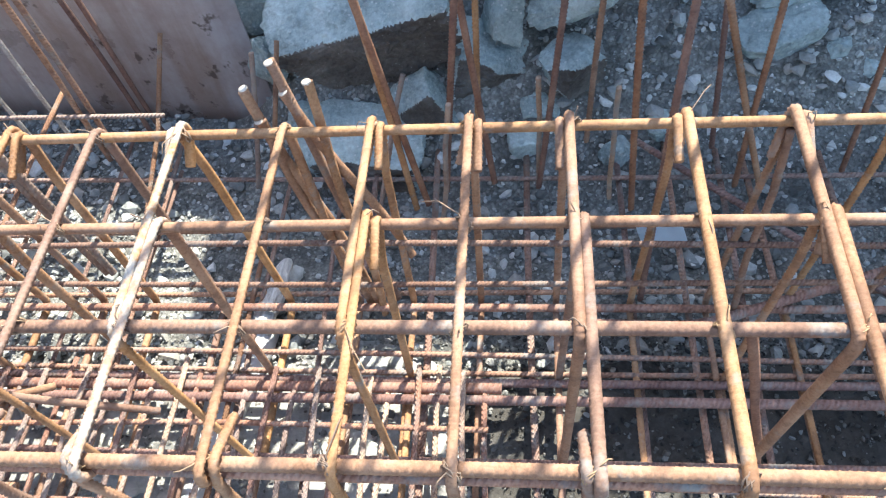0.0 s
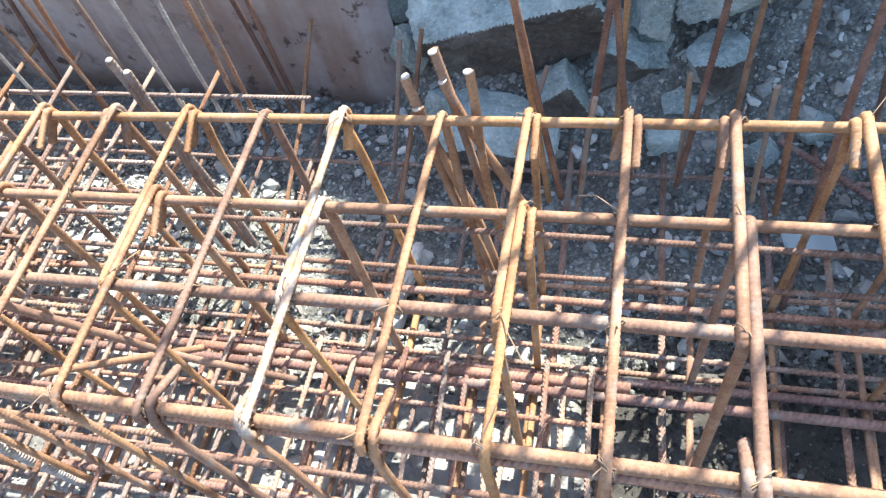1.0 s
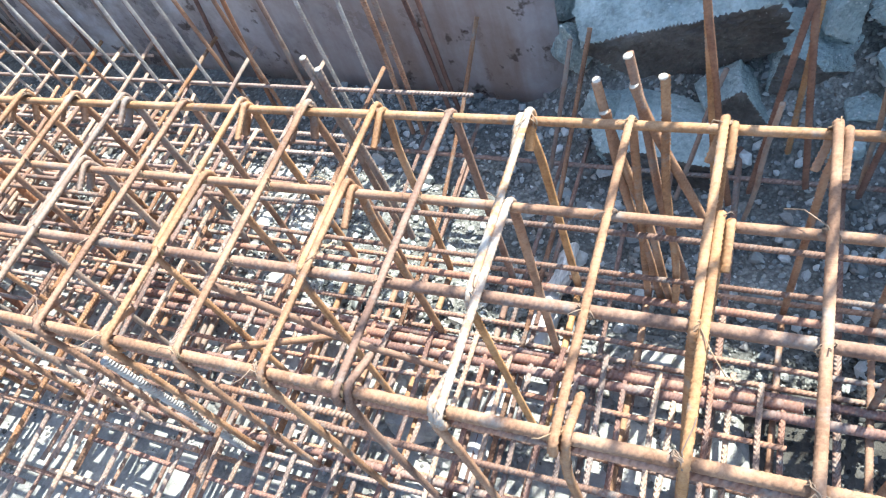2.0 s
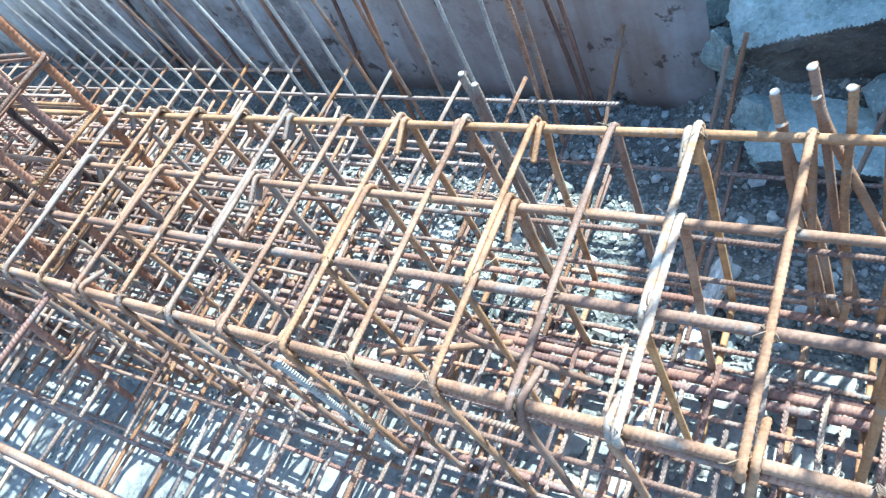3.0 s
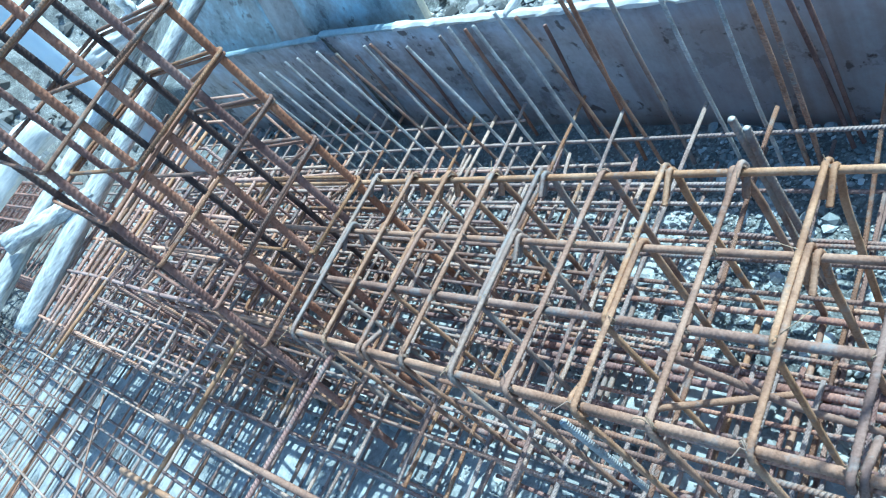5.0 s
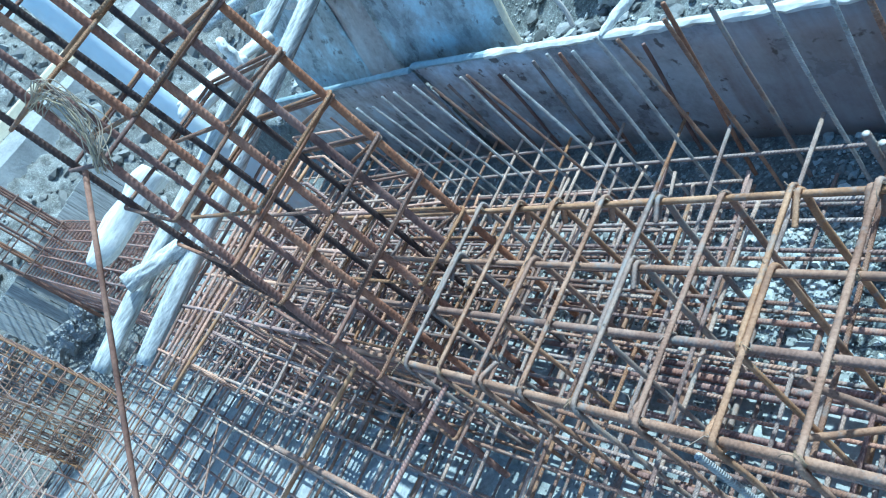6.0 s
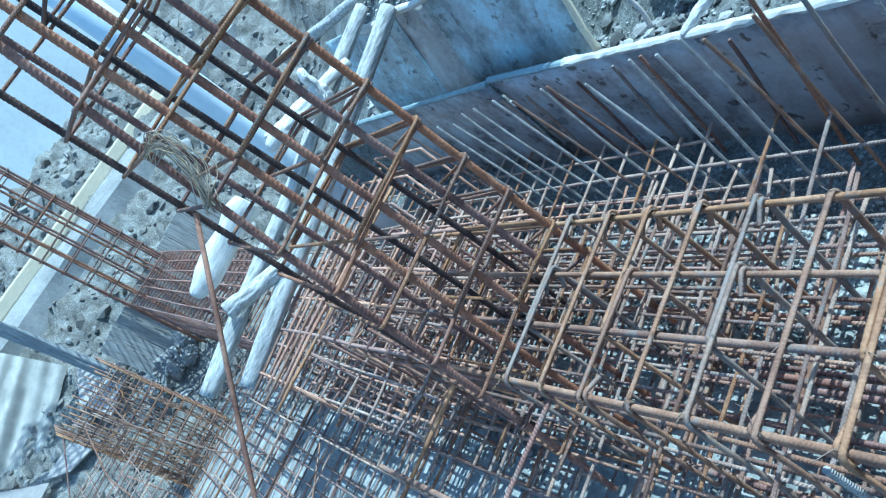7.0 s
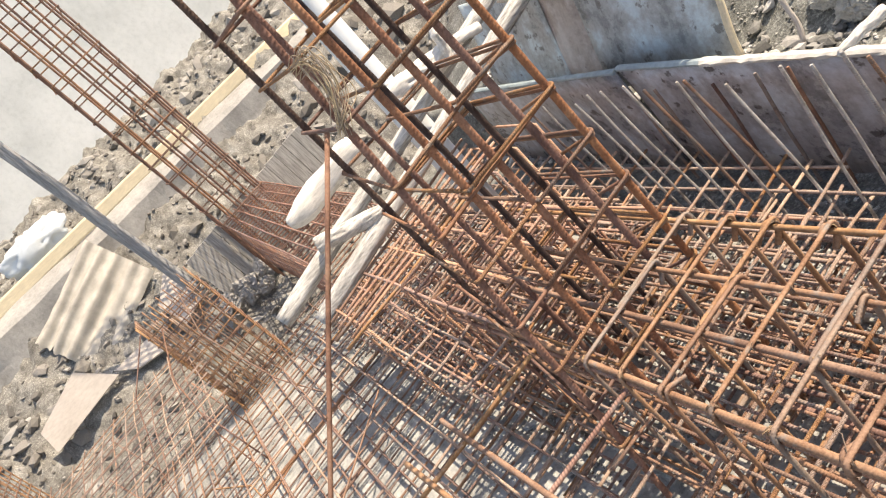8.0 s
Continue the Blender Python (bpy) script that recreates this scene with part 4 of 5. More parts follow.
# ---- rocks ----
def broken_rock(at, half, turn, seed, mat, label, group, cuts=9, detail=5, old=None):
    """A quarried block: a box split along a few random planes, with sharp arrises. old: a side whose faces are
    brown-stained and carry shade in their colour.
    """
    rng = random.Random(seed)
    bm = bmesh.new()
    r = bmesh.ops.create_icosphere(bm, subdivisions=detail, radius=1.6)
    planes = []
    for d in ((1, 0, 0), (-1, 0, 0), (0, 1, 0), (0, -1, 0), (0, 0, 1), (0, 0, -1)):
        d = Vector([v + rng.uniform(-0.22, 0.22) for v in d]).normalized()
        planes.append((d, rng.uniform(0.82, 1.0)))
    for _ in range(cuts):
        d = Vector((rng.gauss(0, 1), rng.gauss(0, 1), rng.gauss(0, 1))).normalized()
        planes.append((d, rng.uniform(0.88, 1.18)))
    off = Vector((rng.uniform(0, 90), rng.uniform(0, 90), rng.uniform(0, 90)))
    m = Matrix.Translation(at) @ Euler([radians(a) for a in turn]).to_matrix().to_4x4() @ Matrix.Diagonal((*half, 1))
    face_of = {}
    for v in r["verts"]:
        d = v.co.normalized()
        reach, cut = min((h / d.dot(p), n) for n, (p, h) in enumerate(planes) if d.dot(p) > 0.02)
        face_of[v] = cut
        c = d * min(reach, 1.55)
        c *= 1 + 0.07 * noise.noise(c * 1.6 + off) + 0.05 * noise.noise(c * 4.0 + off) + 0.035 * noise.noise(c * 9.0 + off) + 0.022 * noise.noise(c * 21.0 + off) + 0.012 * noise.noise(c * 45.0 + off)
        v.co = m @ c
    # brown stain on faces toward old, darkened further by shade put into the colour
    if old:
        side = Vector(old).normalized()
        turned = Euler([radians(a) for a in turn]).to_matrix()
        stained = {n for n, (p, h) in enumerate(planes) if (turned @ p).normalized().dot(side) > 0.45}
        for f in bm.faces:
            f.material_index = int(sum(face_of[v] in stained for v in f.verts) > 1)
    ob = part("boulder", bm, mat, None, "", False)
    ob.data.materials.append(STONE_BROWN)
    return tagged(ob, label, "rock", group)


ROCK_LABEL = "angular blue-grey broken rock resting on the rubble bank"
for k, (at, half, turn) in enumerate([
        ((0.15, 1.86, -0.345), (0.20, 0.15, 0.13), (14, -26, 4)), ((0.425, 1.81, -0.475), (0.105, 0.085, 0.085), (10, 12, 20)), ((0.645, 1.83, -0.285), (0.115, 0.085, 0.05), (-12, -22, -14)),
        ((0.635, 1.74, -0.43), (0.065, 0.06, 0.055), (5, -20, 30)), ((0.475, 1.83, -0.335), (0.045, 0.055, 0.075), (0, 12, 10)), ((-0.115, 1.80, -0.435), (0.050, 0.05, 0.05), (10, 25, 40)),
        ((-0.16, 1.95, -0.33), (0.085, 0.08, 0.10), (0, 10, 20)), ((0.12, 1.63, -0.575), (0.17, 0.09, 0.060), (12, 4, -6)), ((0.27, 1.70, -0.50), (0.07, 0.07, 0.075), (0, -25, 15)),
        ((1.12, 1.83, -0.44), (0.088, 0.065, 0.055), (8, -8, 12)), ((1.25, 1.80, -0.48), (0.030, 0.03, 0.055), (0, 8, 0)), ((1.22, 1.96, -0.33), (0.16, 0.08, 0.035), (-6, -12, 8)),
        ((1.34, 1.79, -0.50), (0.055, 0.05, 0.035), (4, 20, 30)), ((0.98, 1.98, -0.30), (0.10, 0.07, 0.06), (0, -25, 20)), ((0.34, 2.08, -0.18), (0.20, 0.15, 0.12), (10, -14, 10)),
        ((0.82, 2.04, -0.25), (0.09, 0.08, 0.06), (0, 15, 30)), ((0.86, 1.66, -0.555), (0.045, 0.035, 0.025), (0, 0, 20)), ((0.75, 1.61, -0.59), (0.032, 0.03, 0.022), (0, 0, 50)), ((0.52, 1.63, -0.575), (0.045, 0.035, 0.03), (0, 10, 10)),
        ((-0.02, 1.70, -0.54), (0.06, 0.05, 0.05), (0, 20, 60)), ((0.55, 1.73, -0.54), (0.05, 0.045, 0.045), (20, 0, 10))]):
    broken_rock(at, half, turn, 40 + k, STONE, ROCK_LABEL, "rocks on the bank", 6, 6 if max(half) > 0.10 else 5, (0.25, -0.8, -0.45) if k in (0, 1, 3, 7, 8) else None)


for k, (x, y, r) in enumerate(((-1.70, 2.36, 0.11), (-1.58, 2.42, 0.13), (-1.83, 2.40, 0.07), (-1.44, 2.36, 0.08))):
    bm = bmesh.new()
    rock_mesh(bm, (x, y, ground_z(x, y) + r * 0.35), (r, r * 0.8, r * 0.8), 130 + k, 5, 0.5)
    tagged(part("pale_stone", bm, PALE_STONE, None, "", False), "pale bluish broken stone behind the formwork sheets", "rock", "pale stones behind the sheets")
for k, (x, y, r) in enumerate(((-0.99, 1.249, 0.06), (-0.785, 1.10, 0.065), (-1.09, 1.03, 0.06), (-0.866, 0.85, 0.05), (-0.325, 0.92, 0.045), (-0.30, 0.80, 0.07), (0.16, 0.98, 0.05), (-0.12, 1.0, 0.045), (-0.55, 0.95, 0.05), (-1.5, 0.9, 0.06), (0.34, 0.88, 0.045), (-0.15, 0.62, 0.05))):
    bm = bmesh.new()
    rock_mesh(bm, (x, y, -0.616), (r * 1.15, r * 0.9, r * 0.4), 80 + k, 4)
    tagged(part("pale_stone", bm, PALE_STONE, None, "", False), "pale broken limestone lying under the footing mats", "rock", "pale stones under the mats")


def rubble(name, count, area, sizes, mat, seed, label, keep=None, sink=0.35):
    rng = random.Random(seed)
    unit = []
    for s in range(7):
        bm = bmesh.new()
        rock_mesh(bm, (0, 0, 0), (1, 1, 0.75), 300 + s, 1, 0.5)
        bm.verts.ensure_lookup_table()
        unit.append((np.array([v.co[:] for v in bm.verts]), np.array([[v.index for v in f.verts] for f in bm.faces])))
        bm.free()
    vs, fs, o = [], [], 0
    made = 0
    while made < count:
        x, y = rng.uniform(area[0], area[1]), rng.uniform(area[2], area[3])
        made += 1
        if keep and not keep(x, y):
            continue
        s = sizes[0] * (sizes[1] / sizes[0]) ** (rng.random() ** 2.2)
        uv, uf = unit[rng.randrange(7)]
        rot = np.array(Euler((rng.uniform(-0.6, 0.6), rng.uniform(-0.6, 0.6), rng.uniform(0, 6.28))).to_matrix())
        p = (uv * s * np.array([rng.uniform(0.8, 1.3), rng.uniform(0.7, 1.1), rng.uniform(0.6, 1.0)])) @ rot.T
        base = ground_z(x, y)
        if -5.8 < x < 0.5 and -2.4 < y < slab_edge(x):
            base = max(base, slab_z(x, y))
        elif mat is SHADE_CHIPS:
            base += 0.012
        vs.append(p + np.array([x, y, base + s * sink]))
        fs.append(uf + o)
        o += len(uv)
    ob = link_mesh(name, np.concatenate(vs).tolist(), np.concatenate(fs).tolist(), mat, None, "", False)
    return tagged(ob, label, "gravel", kind="stuff")


rubble("gravel", 15000, (-0.95, 1.65, 0.50, 2.15), (0.003, 0.012), CHIPS, 1, "loose grey crushed stones covering the pit floor", lambda x, y: y > 1.0 + 0.1 * noise.noise(Vector((x * 4, y * 4, 0))))
rubble("gravel", 1700, (-0.95, 1.65, 1.06, 2.1), (0.009, 0.030), CHIPS, 5, "larger broken grey stones on the pit floor")
prng = random.Random(31)
for k in range(70):
    x, y, r = prng.uniform(-2.5, 0.42), prng.uniform(0.44, 1.42), prng.uniform(0.022, 0.07)
    if x > -0.9 and y > 1.05:
        continue
    bm = bmesh.new()
    rock_mesh(bm, (x, y, max(ground_z(x, y), slab_z(x, y)) + 0.004), (r * prng.uniform(0.8, 1.5), r, 0.016), 2000 + k, 4, 0.9)
    tagged(part("mortar_pat", bm, PALE_STONE, None, "", True), "flat pale pat of spilled mortar under the mats", "mortar", "spilled mortar on the pit floor")
rubble("gravel", 11000, (-2.6, 0.50, 0.30, 1.16), (0.003, 0.013), PALE_CHIPS, 2, "pale limestone chips scattered over the pit floor", lambda x, y: noise.noise(Vector((x * 5, y * 5, 3))) > (-0.15 if x > -0.35 else 0.16))
rubble("gravel", 3500, (-2.8, -0.6, 1.05, 1.85), (0.003, 0.014), CHIPS, 6, "grey chips between the footing mats")
rubble("gravel", 7000, (-2.9, -0.7, 1.05, 1.62), (0.003, 0.016), PALE_CHIPS, 7, "pale chips beside the beam cage")
rubble("gravel", 8500, (0.40, 1.7, 0.30, 1.16), (0.0025, 0.010), SHADE_CHIPS, 8, "gravel toned dark as shade under the mat")
rubble("gravel", 6000, (-5.0, -0.9, 2.05, 3.6), (0.006, 0.05), PALE_CHIPS, 3, "pale rubble heaped behind the steel sheets")
rubble("gravel", 3000, (-9.2, -5.9, -3.0, 3.8), (0.006, 0.05), MUD_CHIPS, 4, "grey clods and stones on the muddy bank", None, 0.1)
rubble("clods", 1500, (-9.2, -5.95, -2.6, 3.6), (0.035, 0.16), MUD_CHIPS, 9, "broken blocky clods heaped on the muddy bank", lambda x, y: x < -8.0 or x > -7.3, -0.28)

crng = random.Random(77)
for k in range(12):
    x, y, r = crng.uniform(-6.36, -6.20), -0.05 + 0.05 * k, crng.uniform(0.08, 0.13)
    bm = bmesh.new()
    rock_mesh(bm, (x, y, ground_z(x, y) + r * 0.45), (r, r * 0.9, r * 0.8), 2300 + k, 4, 0.5)
    tagged(part("mud_clod", bm, KERB, None, "", False), "broken grey lump of dried mud against old boards", "clod", "clods against the boards")

# ---- second run of the beam beyond the column ----
beam2 = thing("beam_cage", (-2.5, 0.9, -0.6), "short run of rusty beam cage behind the column", "rebar cage")
for k in range(6):
    x = -2.06 - 0.135 * k
    z = 0.012 * k
    q = [(x, 0.64, z), (x, 1.175, z), (x, 1.175, z - 0.56), (x, 0.64, z - 0.56), (x, 0.64, z + 0.004), (x, 0.72, z - 0.02)]
    bar("stirrup", fillet(q, 0.024, False, 4), RS, MAT_ROSE if k % 2 else RUST_RED, beam2, "", 6)
for k, y in enumerate((0.66, 0.83, 0.99, 1.16)):
    bar("long_bar", sway((-2.0, y, 0.0), (-3.2, y - 0.02, 0.075), 0.005, 1200 + k, 8), RB, MAT_ROSE, beam2, "", 6)
    bar("long_bar", sway((-2.0, y, -0.54), (-3.2, y - 0.02, -0.5), 0.005, 1210 + k, 8), RB, MAT_ROSE, beam2, "", 6)
cross = thing("beam_cage", (-2.95, 0.9, -0.5), "rusty cross beam cage under weathered poles", "rebar cage")
for k, x in enumerate((-2.78, -2.84, -2.90, -2.96, -3.03, -3.10, -3.18)):
    bar("long_bar", sway((x, 0.30 + 0.05 * (k % 3), 0.05), (x - 0.02, 1.42 + 0.03 * (k % 4), 0.06 + 0.01 * k), 0.006, 1220 + k, 8), 0.0075, MAT_ROSE if k % 3 else RUST, cross, "", 6)
for k in range(9):
    y = 0.42 + 0.15 * k
    q = [(-2.76, y, 0.035), (-3.22, y, 0.06), (-3.22, y, -0.48), (-2.76, y, -0.48), (-2.76, y, 0.038)]
    bar("stirrup", fillet(q, 0.024, False, 4), RS, MAT_ROSE, cross, "", 6)

# ---- far cages and column ----
far_cage = thing("beam_cage", (-5.3, 0.8, -0.5), "dense rusty beam cage with close stirrups at the far bank", "rebar cage")
for k in range(27):
    t = k / 26
    x, z, ya, yb = -4.3 - 1.9 * t, 0.03 + 0.30 * t, 0.585 - 0.07 * t, 1.15 - 0.15 * t
    q = [(x, ya, z), (x, yb, z), (x, yb, z - 0.5), (x, ya, z - 0.5), (x, ya, z)]
    bar("stirrup", fillet(q, 0.02, False, 3), 0.006, RUST_RED, far_cage, "", 5)
for k in range(7):
    u = k / 6
    bar("long_bar", sway((-4.1, 0.585 + 0.565 * u, 0.03), (-6.3, 0.515 + 0.485 * u, 0.34), 0.006, 1300 + k, 8), 0.007, RUST_RED, far_cage, "", 5)
    for side in (0, 1):
        if k < 5:
            bar("long_bar", sway((-4.1, 0.585 + 0.565 * side, -0.06 - 0.09 * k), (-6.3, 0.515 + 0.485 * side, 0.24 - 0.09 * k), 0.006, 1320 + 2 * k + side, 8), 0.006, RUST_RED, far_cage, "", 5)
column("column_cage", (-5.95, -6.35), (0.50, 0.96), 3, 5, -0.3, 3.2, 0.010, [0.36 + 0.175 * k for k in range(16)], "thin rusty column cage rising at the far bank", 0.006, False)
column("column_cage", (-5.3, -5.66), (-0.47, 0.06), 6, 8, -0.62, 0.42, 0.0052, [-0.55 + 0.085 * k for k in range(11)], "low dense rusty pedestal cage by the far bank", 0.0046, False)
column("column_cage", (-5.6, -6.2), (-2.6, -2.0), 8, 8, -0.5, 0.55, 0.0052, [-0.4 + 0.085 * k for k in range(11)], "low rusty pedestal cage near plywood scraps", 0.0046, False)

for x0, y0, z0, z1, dx, seed in ((-5.3, -0.47, -0.60, 0.36, 0.36, 61), (-5.6, -2.6, -0.45, 0.52, 0.55, 62)):
    rng = random.Random(seed)
    g = thing("pedestal_links", (x0 - dx / 2, y0 + 0.26, z0), "dense inner links packed inside a low pedestal cage", "rebar cage")
    for k in range(4):
        for j in range(4):
            x, y = x0 - dx * (0.14 + 0.24 * k), y0 + 0.07 + 0.13 * j
            bar("main_bar", sway((x, y, z0), (x + rng.uniform(-0.03, 0.03), y + rng.uniform(-0.03, 0.03), z1 + rng.uniform(-0.12, 0.05)), 0.006, seed * 50 + k * 6 + j, 5), 0.0045, MAT_PALE, g, "", 5)
    for k in range(12):
        z = z0 + 0.03 + (z1 - z0 - 0.1) * k / 11
        bar("tie", sway((x0 + 0.01, y0 + 0.04 * k, z), (x0 - dx, y0 + 0.04 * k + rng.uniform(-0.04, 0.04), z + rng.uniform(-0.02, 0.02)), 0.005, seed * 90 + k, 4), 0.005, RUST, g, "", 5)
        bar("tie", sway((x0 - dx * 0.082 * k, y0 - 0.01, z), (x0 - dx * 0.082 * k + rng.uniform(-0.03, 0.03), y0 + 0.54, z + rng.uniform(-0.02, 0.02)), 0.005, seed * 95 + k, 4), 0.005, RUST, g, "", 5)

# ---- pipes ----
def pipe(name, pts, r, wall, mat, label, sockets=()):
    t = thing(name, tuple(pts[0]), label, "pipe")
    pts = [Vector(p) for p in pts]
    d = (pts[-1] - pts[0]).normalized()
    u = d.orthogonal().normalized()
    w = d.cross(u)
    n = 28
    rings = []
    for c, rr in [(pts[0], r - wall), (pts[0], r)] + [(p, r) for p in pts[1:]] + [(pts[-1], r - wall), (pts[0] + d * 0.02, r - wall)]:
        rings.append([tuple(c + (u * math.cos(a) + w * math.sin(a)) * rr) for a in [k * 2 * math.pi / n for k in range(n)]])
    v = [q for ring in rings for q in ring]
    f = [[a * n + k, a * n + (k + 1) % n, (a + 1) * n + (k + 1) % n, (a + 1) * n + k] for a in range(len(rings) - 1) for k in range(n)]
    link_mesh("tube", v, f, mat, t)
    for s0, s1 in sockets:
        a, b = pts[0].lerp(pts[-1], s0), pts[0].lerp(pts[-1], s1)
        prof = [(a, r), (a, r + 0.004), (a.lerp(b, 0.75), r + 0.004), (a.lerp(b, 0.78), r + 0.007), (a.lerp(b, 0.95), r + 0.007), (b, r + 0.004), (b, r)]
        v = [tuple(c + (u * math.cos(q) + w * math.sin(q)) * rr) for c, rr in prof for q in [k * 2 * math.pi / n for k in range(n)]]
        f = [[g * n + k, g * n + (k + 1) % n, (g + 1) * n + (k + 1) % n, (g + 1) * n + k] for g in range(len(prof) - 1) for k in range(n)]
        link_mesh("socket", v, f, mat, t)
    return t


pipe("drain_pipe", [(-0.054, 1.145, -0.612), (-0.064, 1.07, -0.615), (-0.108, 0.90, -0.617), (-0.145, 0.70, -0.620), (-0.175, 0.50, -0.622)], 0.032, 0.003, PVC_GREY, "grey plastic drain pipe lying under the footing mat", ((0.40, 0.52), (0.70, 0.76)))
pipe("downpipe", [(-3.48, 1.415, -0.62), (-3.48, 1.44, 0.0), (-3.48, 1.495, 1.2), (-3.48, 1.53, 2.0)], 0.080, 0.004, PVC_BLUE, "pale blue plastic pipe standing behind weathered poles", ((0.0, 0.05),))

# ---- poles and planks ----
def pole(name, a, b, r0, r1, mat, label, seed, flat=1.0, category="pole", tip=False):
    rng = random.Random(seed)
    a, b = Vector(a), Vector(b)
    d = (b - a).normalized()
    u = d.cross(Vector((0, 0, 1))).normalized()
    w = d.cross(u)
    n, m = 36, 48
    cracks = [rng.randrange(n) for _ in range(5)] if mat is not PVC_GREY else []
    v = []
    for i in range(m + 1):
        t = i / m
        c = a.lerp(b, t) + u * 0.020 * noise.noise(Vector((t * 3.0, seed, 0))) + w * 0.016 * noise.noise(Vector((t * 3.0, seed, 7)))
        r = r0 + (r1 - r0) * t
        r *= 0.96 if i in (0, m) else 1.0
        if tip:
            r *= min(1.0, 0.35 + 0.65 * math.sqrt(min(1.0, t / 0.22)))
        for k in range(n):
            q = 2 * math.pi * k / n
            g = 0.16 * noise.noise(Vector((math.cos(q) * 1.5, math.sin(q) * 1.5, t * 5 + seed))) + 0.07 * noise.noise(Vector((math.cos(q) * 5, math.sin(q) * 5, t * 6 + seed)))
            for e, ck in enumerate(cracks):
                if k == int(ck + 2.5 * noise.noise(Vector((t * 4, e, seed)))) % n and noise.noise(Vector((t * 3, e + 9, seed))) > -0.15:
                    g -= 0.20
            rr = r * (1 + g)
            v.append(tuple(c + u * math.cos(q) * rr + w * math.sin(q) * rr * flat))
    f = [[i * n + k, i * n + (k + 1) % n, (i + 1) * n + (k + 1) % n, (i + 1) * n + k] for i in range(m) for k in range(n)]
    f += [list(range(n))[::-1], list(range(m * n, (m + 1) * n))]
    o = link_mesh(name, v, f, mat)
    return tagged(o, label, category)


pole("wooden_pole", (-3.28, 0.34, 0.05), (-3.02, 2.25, 0.425), 0.048, 0.042, WOOD_POLE, "cracked grey weathered pole lying across the cages", 1)
pole("wooden_pole", (-3.40, 0.22, 0.17), (-3.29, 2.31, 0.486), 0.044, 0.038, WOOD_POLE, "pale split pole lying beside another pole", 2)
pole("wood_billet", (-3.30, 0.60, 0.31), (-3.18, 0.97, 0.19), 0.046, 0.034, WOOD_POLE, "short pale billet lying over two poles", 3, 1.0, "wood")
pole("wood_slab", (-3.41, 0.60, 0.455), (-3.39, 1.12, 0.47), 0.034, 0.038, WOOD_PALE, "bleached bark-free slab of wood resting on poles", 4, 1.9, "wood", True)
pole("wood_billet", (-3.24, 1.36, 0.54), (-3.22, 1.78, 0.45), 0.040, 0.052, WOOD_PALE, "torn pale root end lying on poles", 5, 1.2, "wood", True)
pole("wood_billet", (-3.24, 1.40, 0.58), (-3.24, 1.98, 0.42), 0.022, 0.030, WOOD_PALE, "splintered pale branch lying on poles", 8, 1.0, "wood", True)
pole("wood_slab", (-3.18, 1.76, 0.62), (-3.20, 1.73, 0.44), 0.055, 0.050, WOOD_PALE, "bleached offcut of wood leaning on poles", 6, 0.5, "wood", True)
pole("wood_branch", (-2.66, 2.28, 0.335), (-3.42, 2.27, 0.405), 0.018, 0.028, WOOD_PALE, "splintered pale branch lying on the top edge of a sheet", 14, 0.9, "wood", True)
pole("wood_branch", (-3.30, 2.36, 0.52), (-3.95, 2.10, 0.60), 0.030, 0.036, WOOD_POLE, "grey round branch lying behind weathered poles", 15, 1.0, "wood")
pole("wood_stake", (-0.028, 1.30, -0.590), (-0.058, 1.105, -0.585), 0.020, 0.026, WOOD_POLE, "splintered grey stake end lying on the drain pipe", 16, 0.8, "wood", True)
pole("wood_splinter", (-1.465, 1.90, -0.085), (-1.37, 2.04, -0.06), 0.018, 0.024, WOOD_PALE, "broken pale splinter lying on the top edge of a sheet", 10, 0.8, "wood", True)
pole("wood_stake", (-2.00, 2.08, -0.15), (-2.01, 2.30, 0.55), 0.016, 0.014, BOARD, "thin pale stake standing beside a grey sheet", 11, 0.8, "wood")
pole("wood_stake", (-1.80, 2.16, -0.20), (-1.88, 2.30, 0.20), 0.010, 0.009, PLY, "thin reddish stick leaning in the rubble", 12, 1.0, "wood")

# ---- brace rod and spare wire at the column ----
d = thing("brace_rod", (-1.19, -1.20, -0.60), "thin rusty rod slanting from the column to the mat", "rebar")
bar("shaft", sway((-1.51, 0.62, 0.91), (-1.19, -1.20, -0.60), 0.005, 77, 10), 0.0062, RUST_DARK, d, "", 7)
wr = random.Random(21)
w = thing("wire_coil", (-1.50, 0.68, 0.95), "bundle of tan binding wire hung on the column cage", "wire")
chunks = []
for k in range(26):
    a = Vector((-1.505 + wr.uniform(-0.01, 0.01), 0.675 + wr.uniform(-0.015, 0.015), 1.045 + wr.uniform(-0.02, 0.02)))
    b = a + Vector((0.03 + wr.uniform(-0.01, 0.02), 0.035 + wr.uniform(-0.02, 0.025), 0.005 + wr.uniform(-0.01, 0.02)))
    c = a + Vector((0.035 + wr.uniform(-0.02, 0.02), 0.02 + wr.uniform(-0.03, 0.035), -0.08 + wr.uniform(-0.05, 0.03)))
    e = Vector((-1.45 + wr.uniform(-0.012, 0.012), 0.63 + wr.uniform(-0.01, 0.02), 0.905 + wr.uniform(-0.03, 0.02)))
    v, f, _ = tube(fillet([a, b, c, e], 0.08, False, 6), 0.0012, 4)
    link_mesh("strand", v, f, WIRE_TAN, w)

# ---- loose bars ----
def loose(pts, r, mat, label, ribs=0.0095):
    d = thing("loose_bar", tuple(pts[0]), label, "rebar")
    bar("shaft", fillet(pts, 0.05, False, 5), r, mat, d, "", 8, 0.003, ribs, 0.0009)


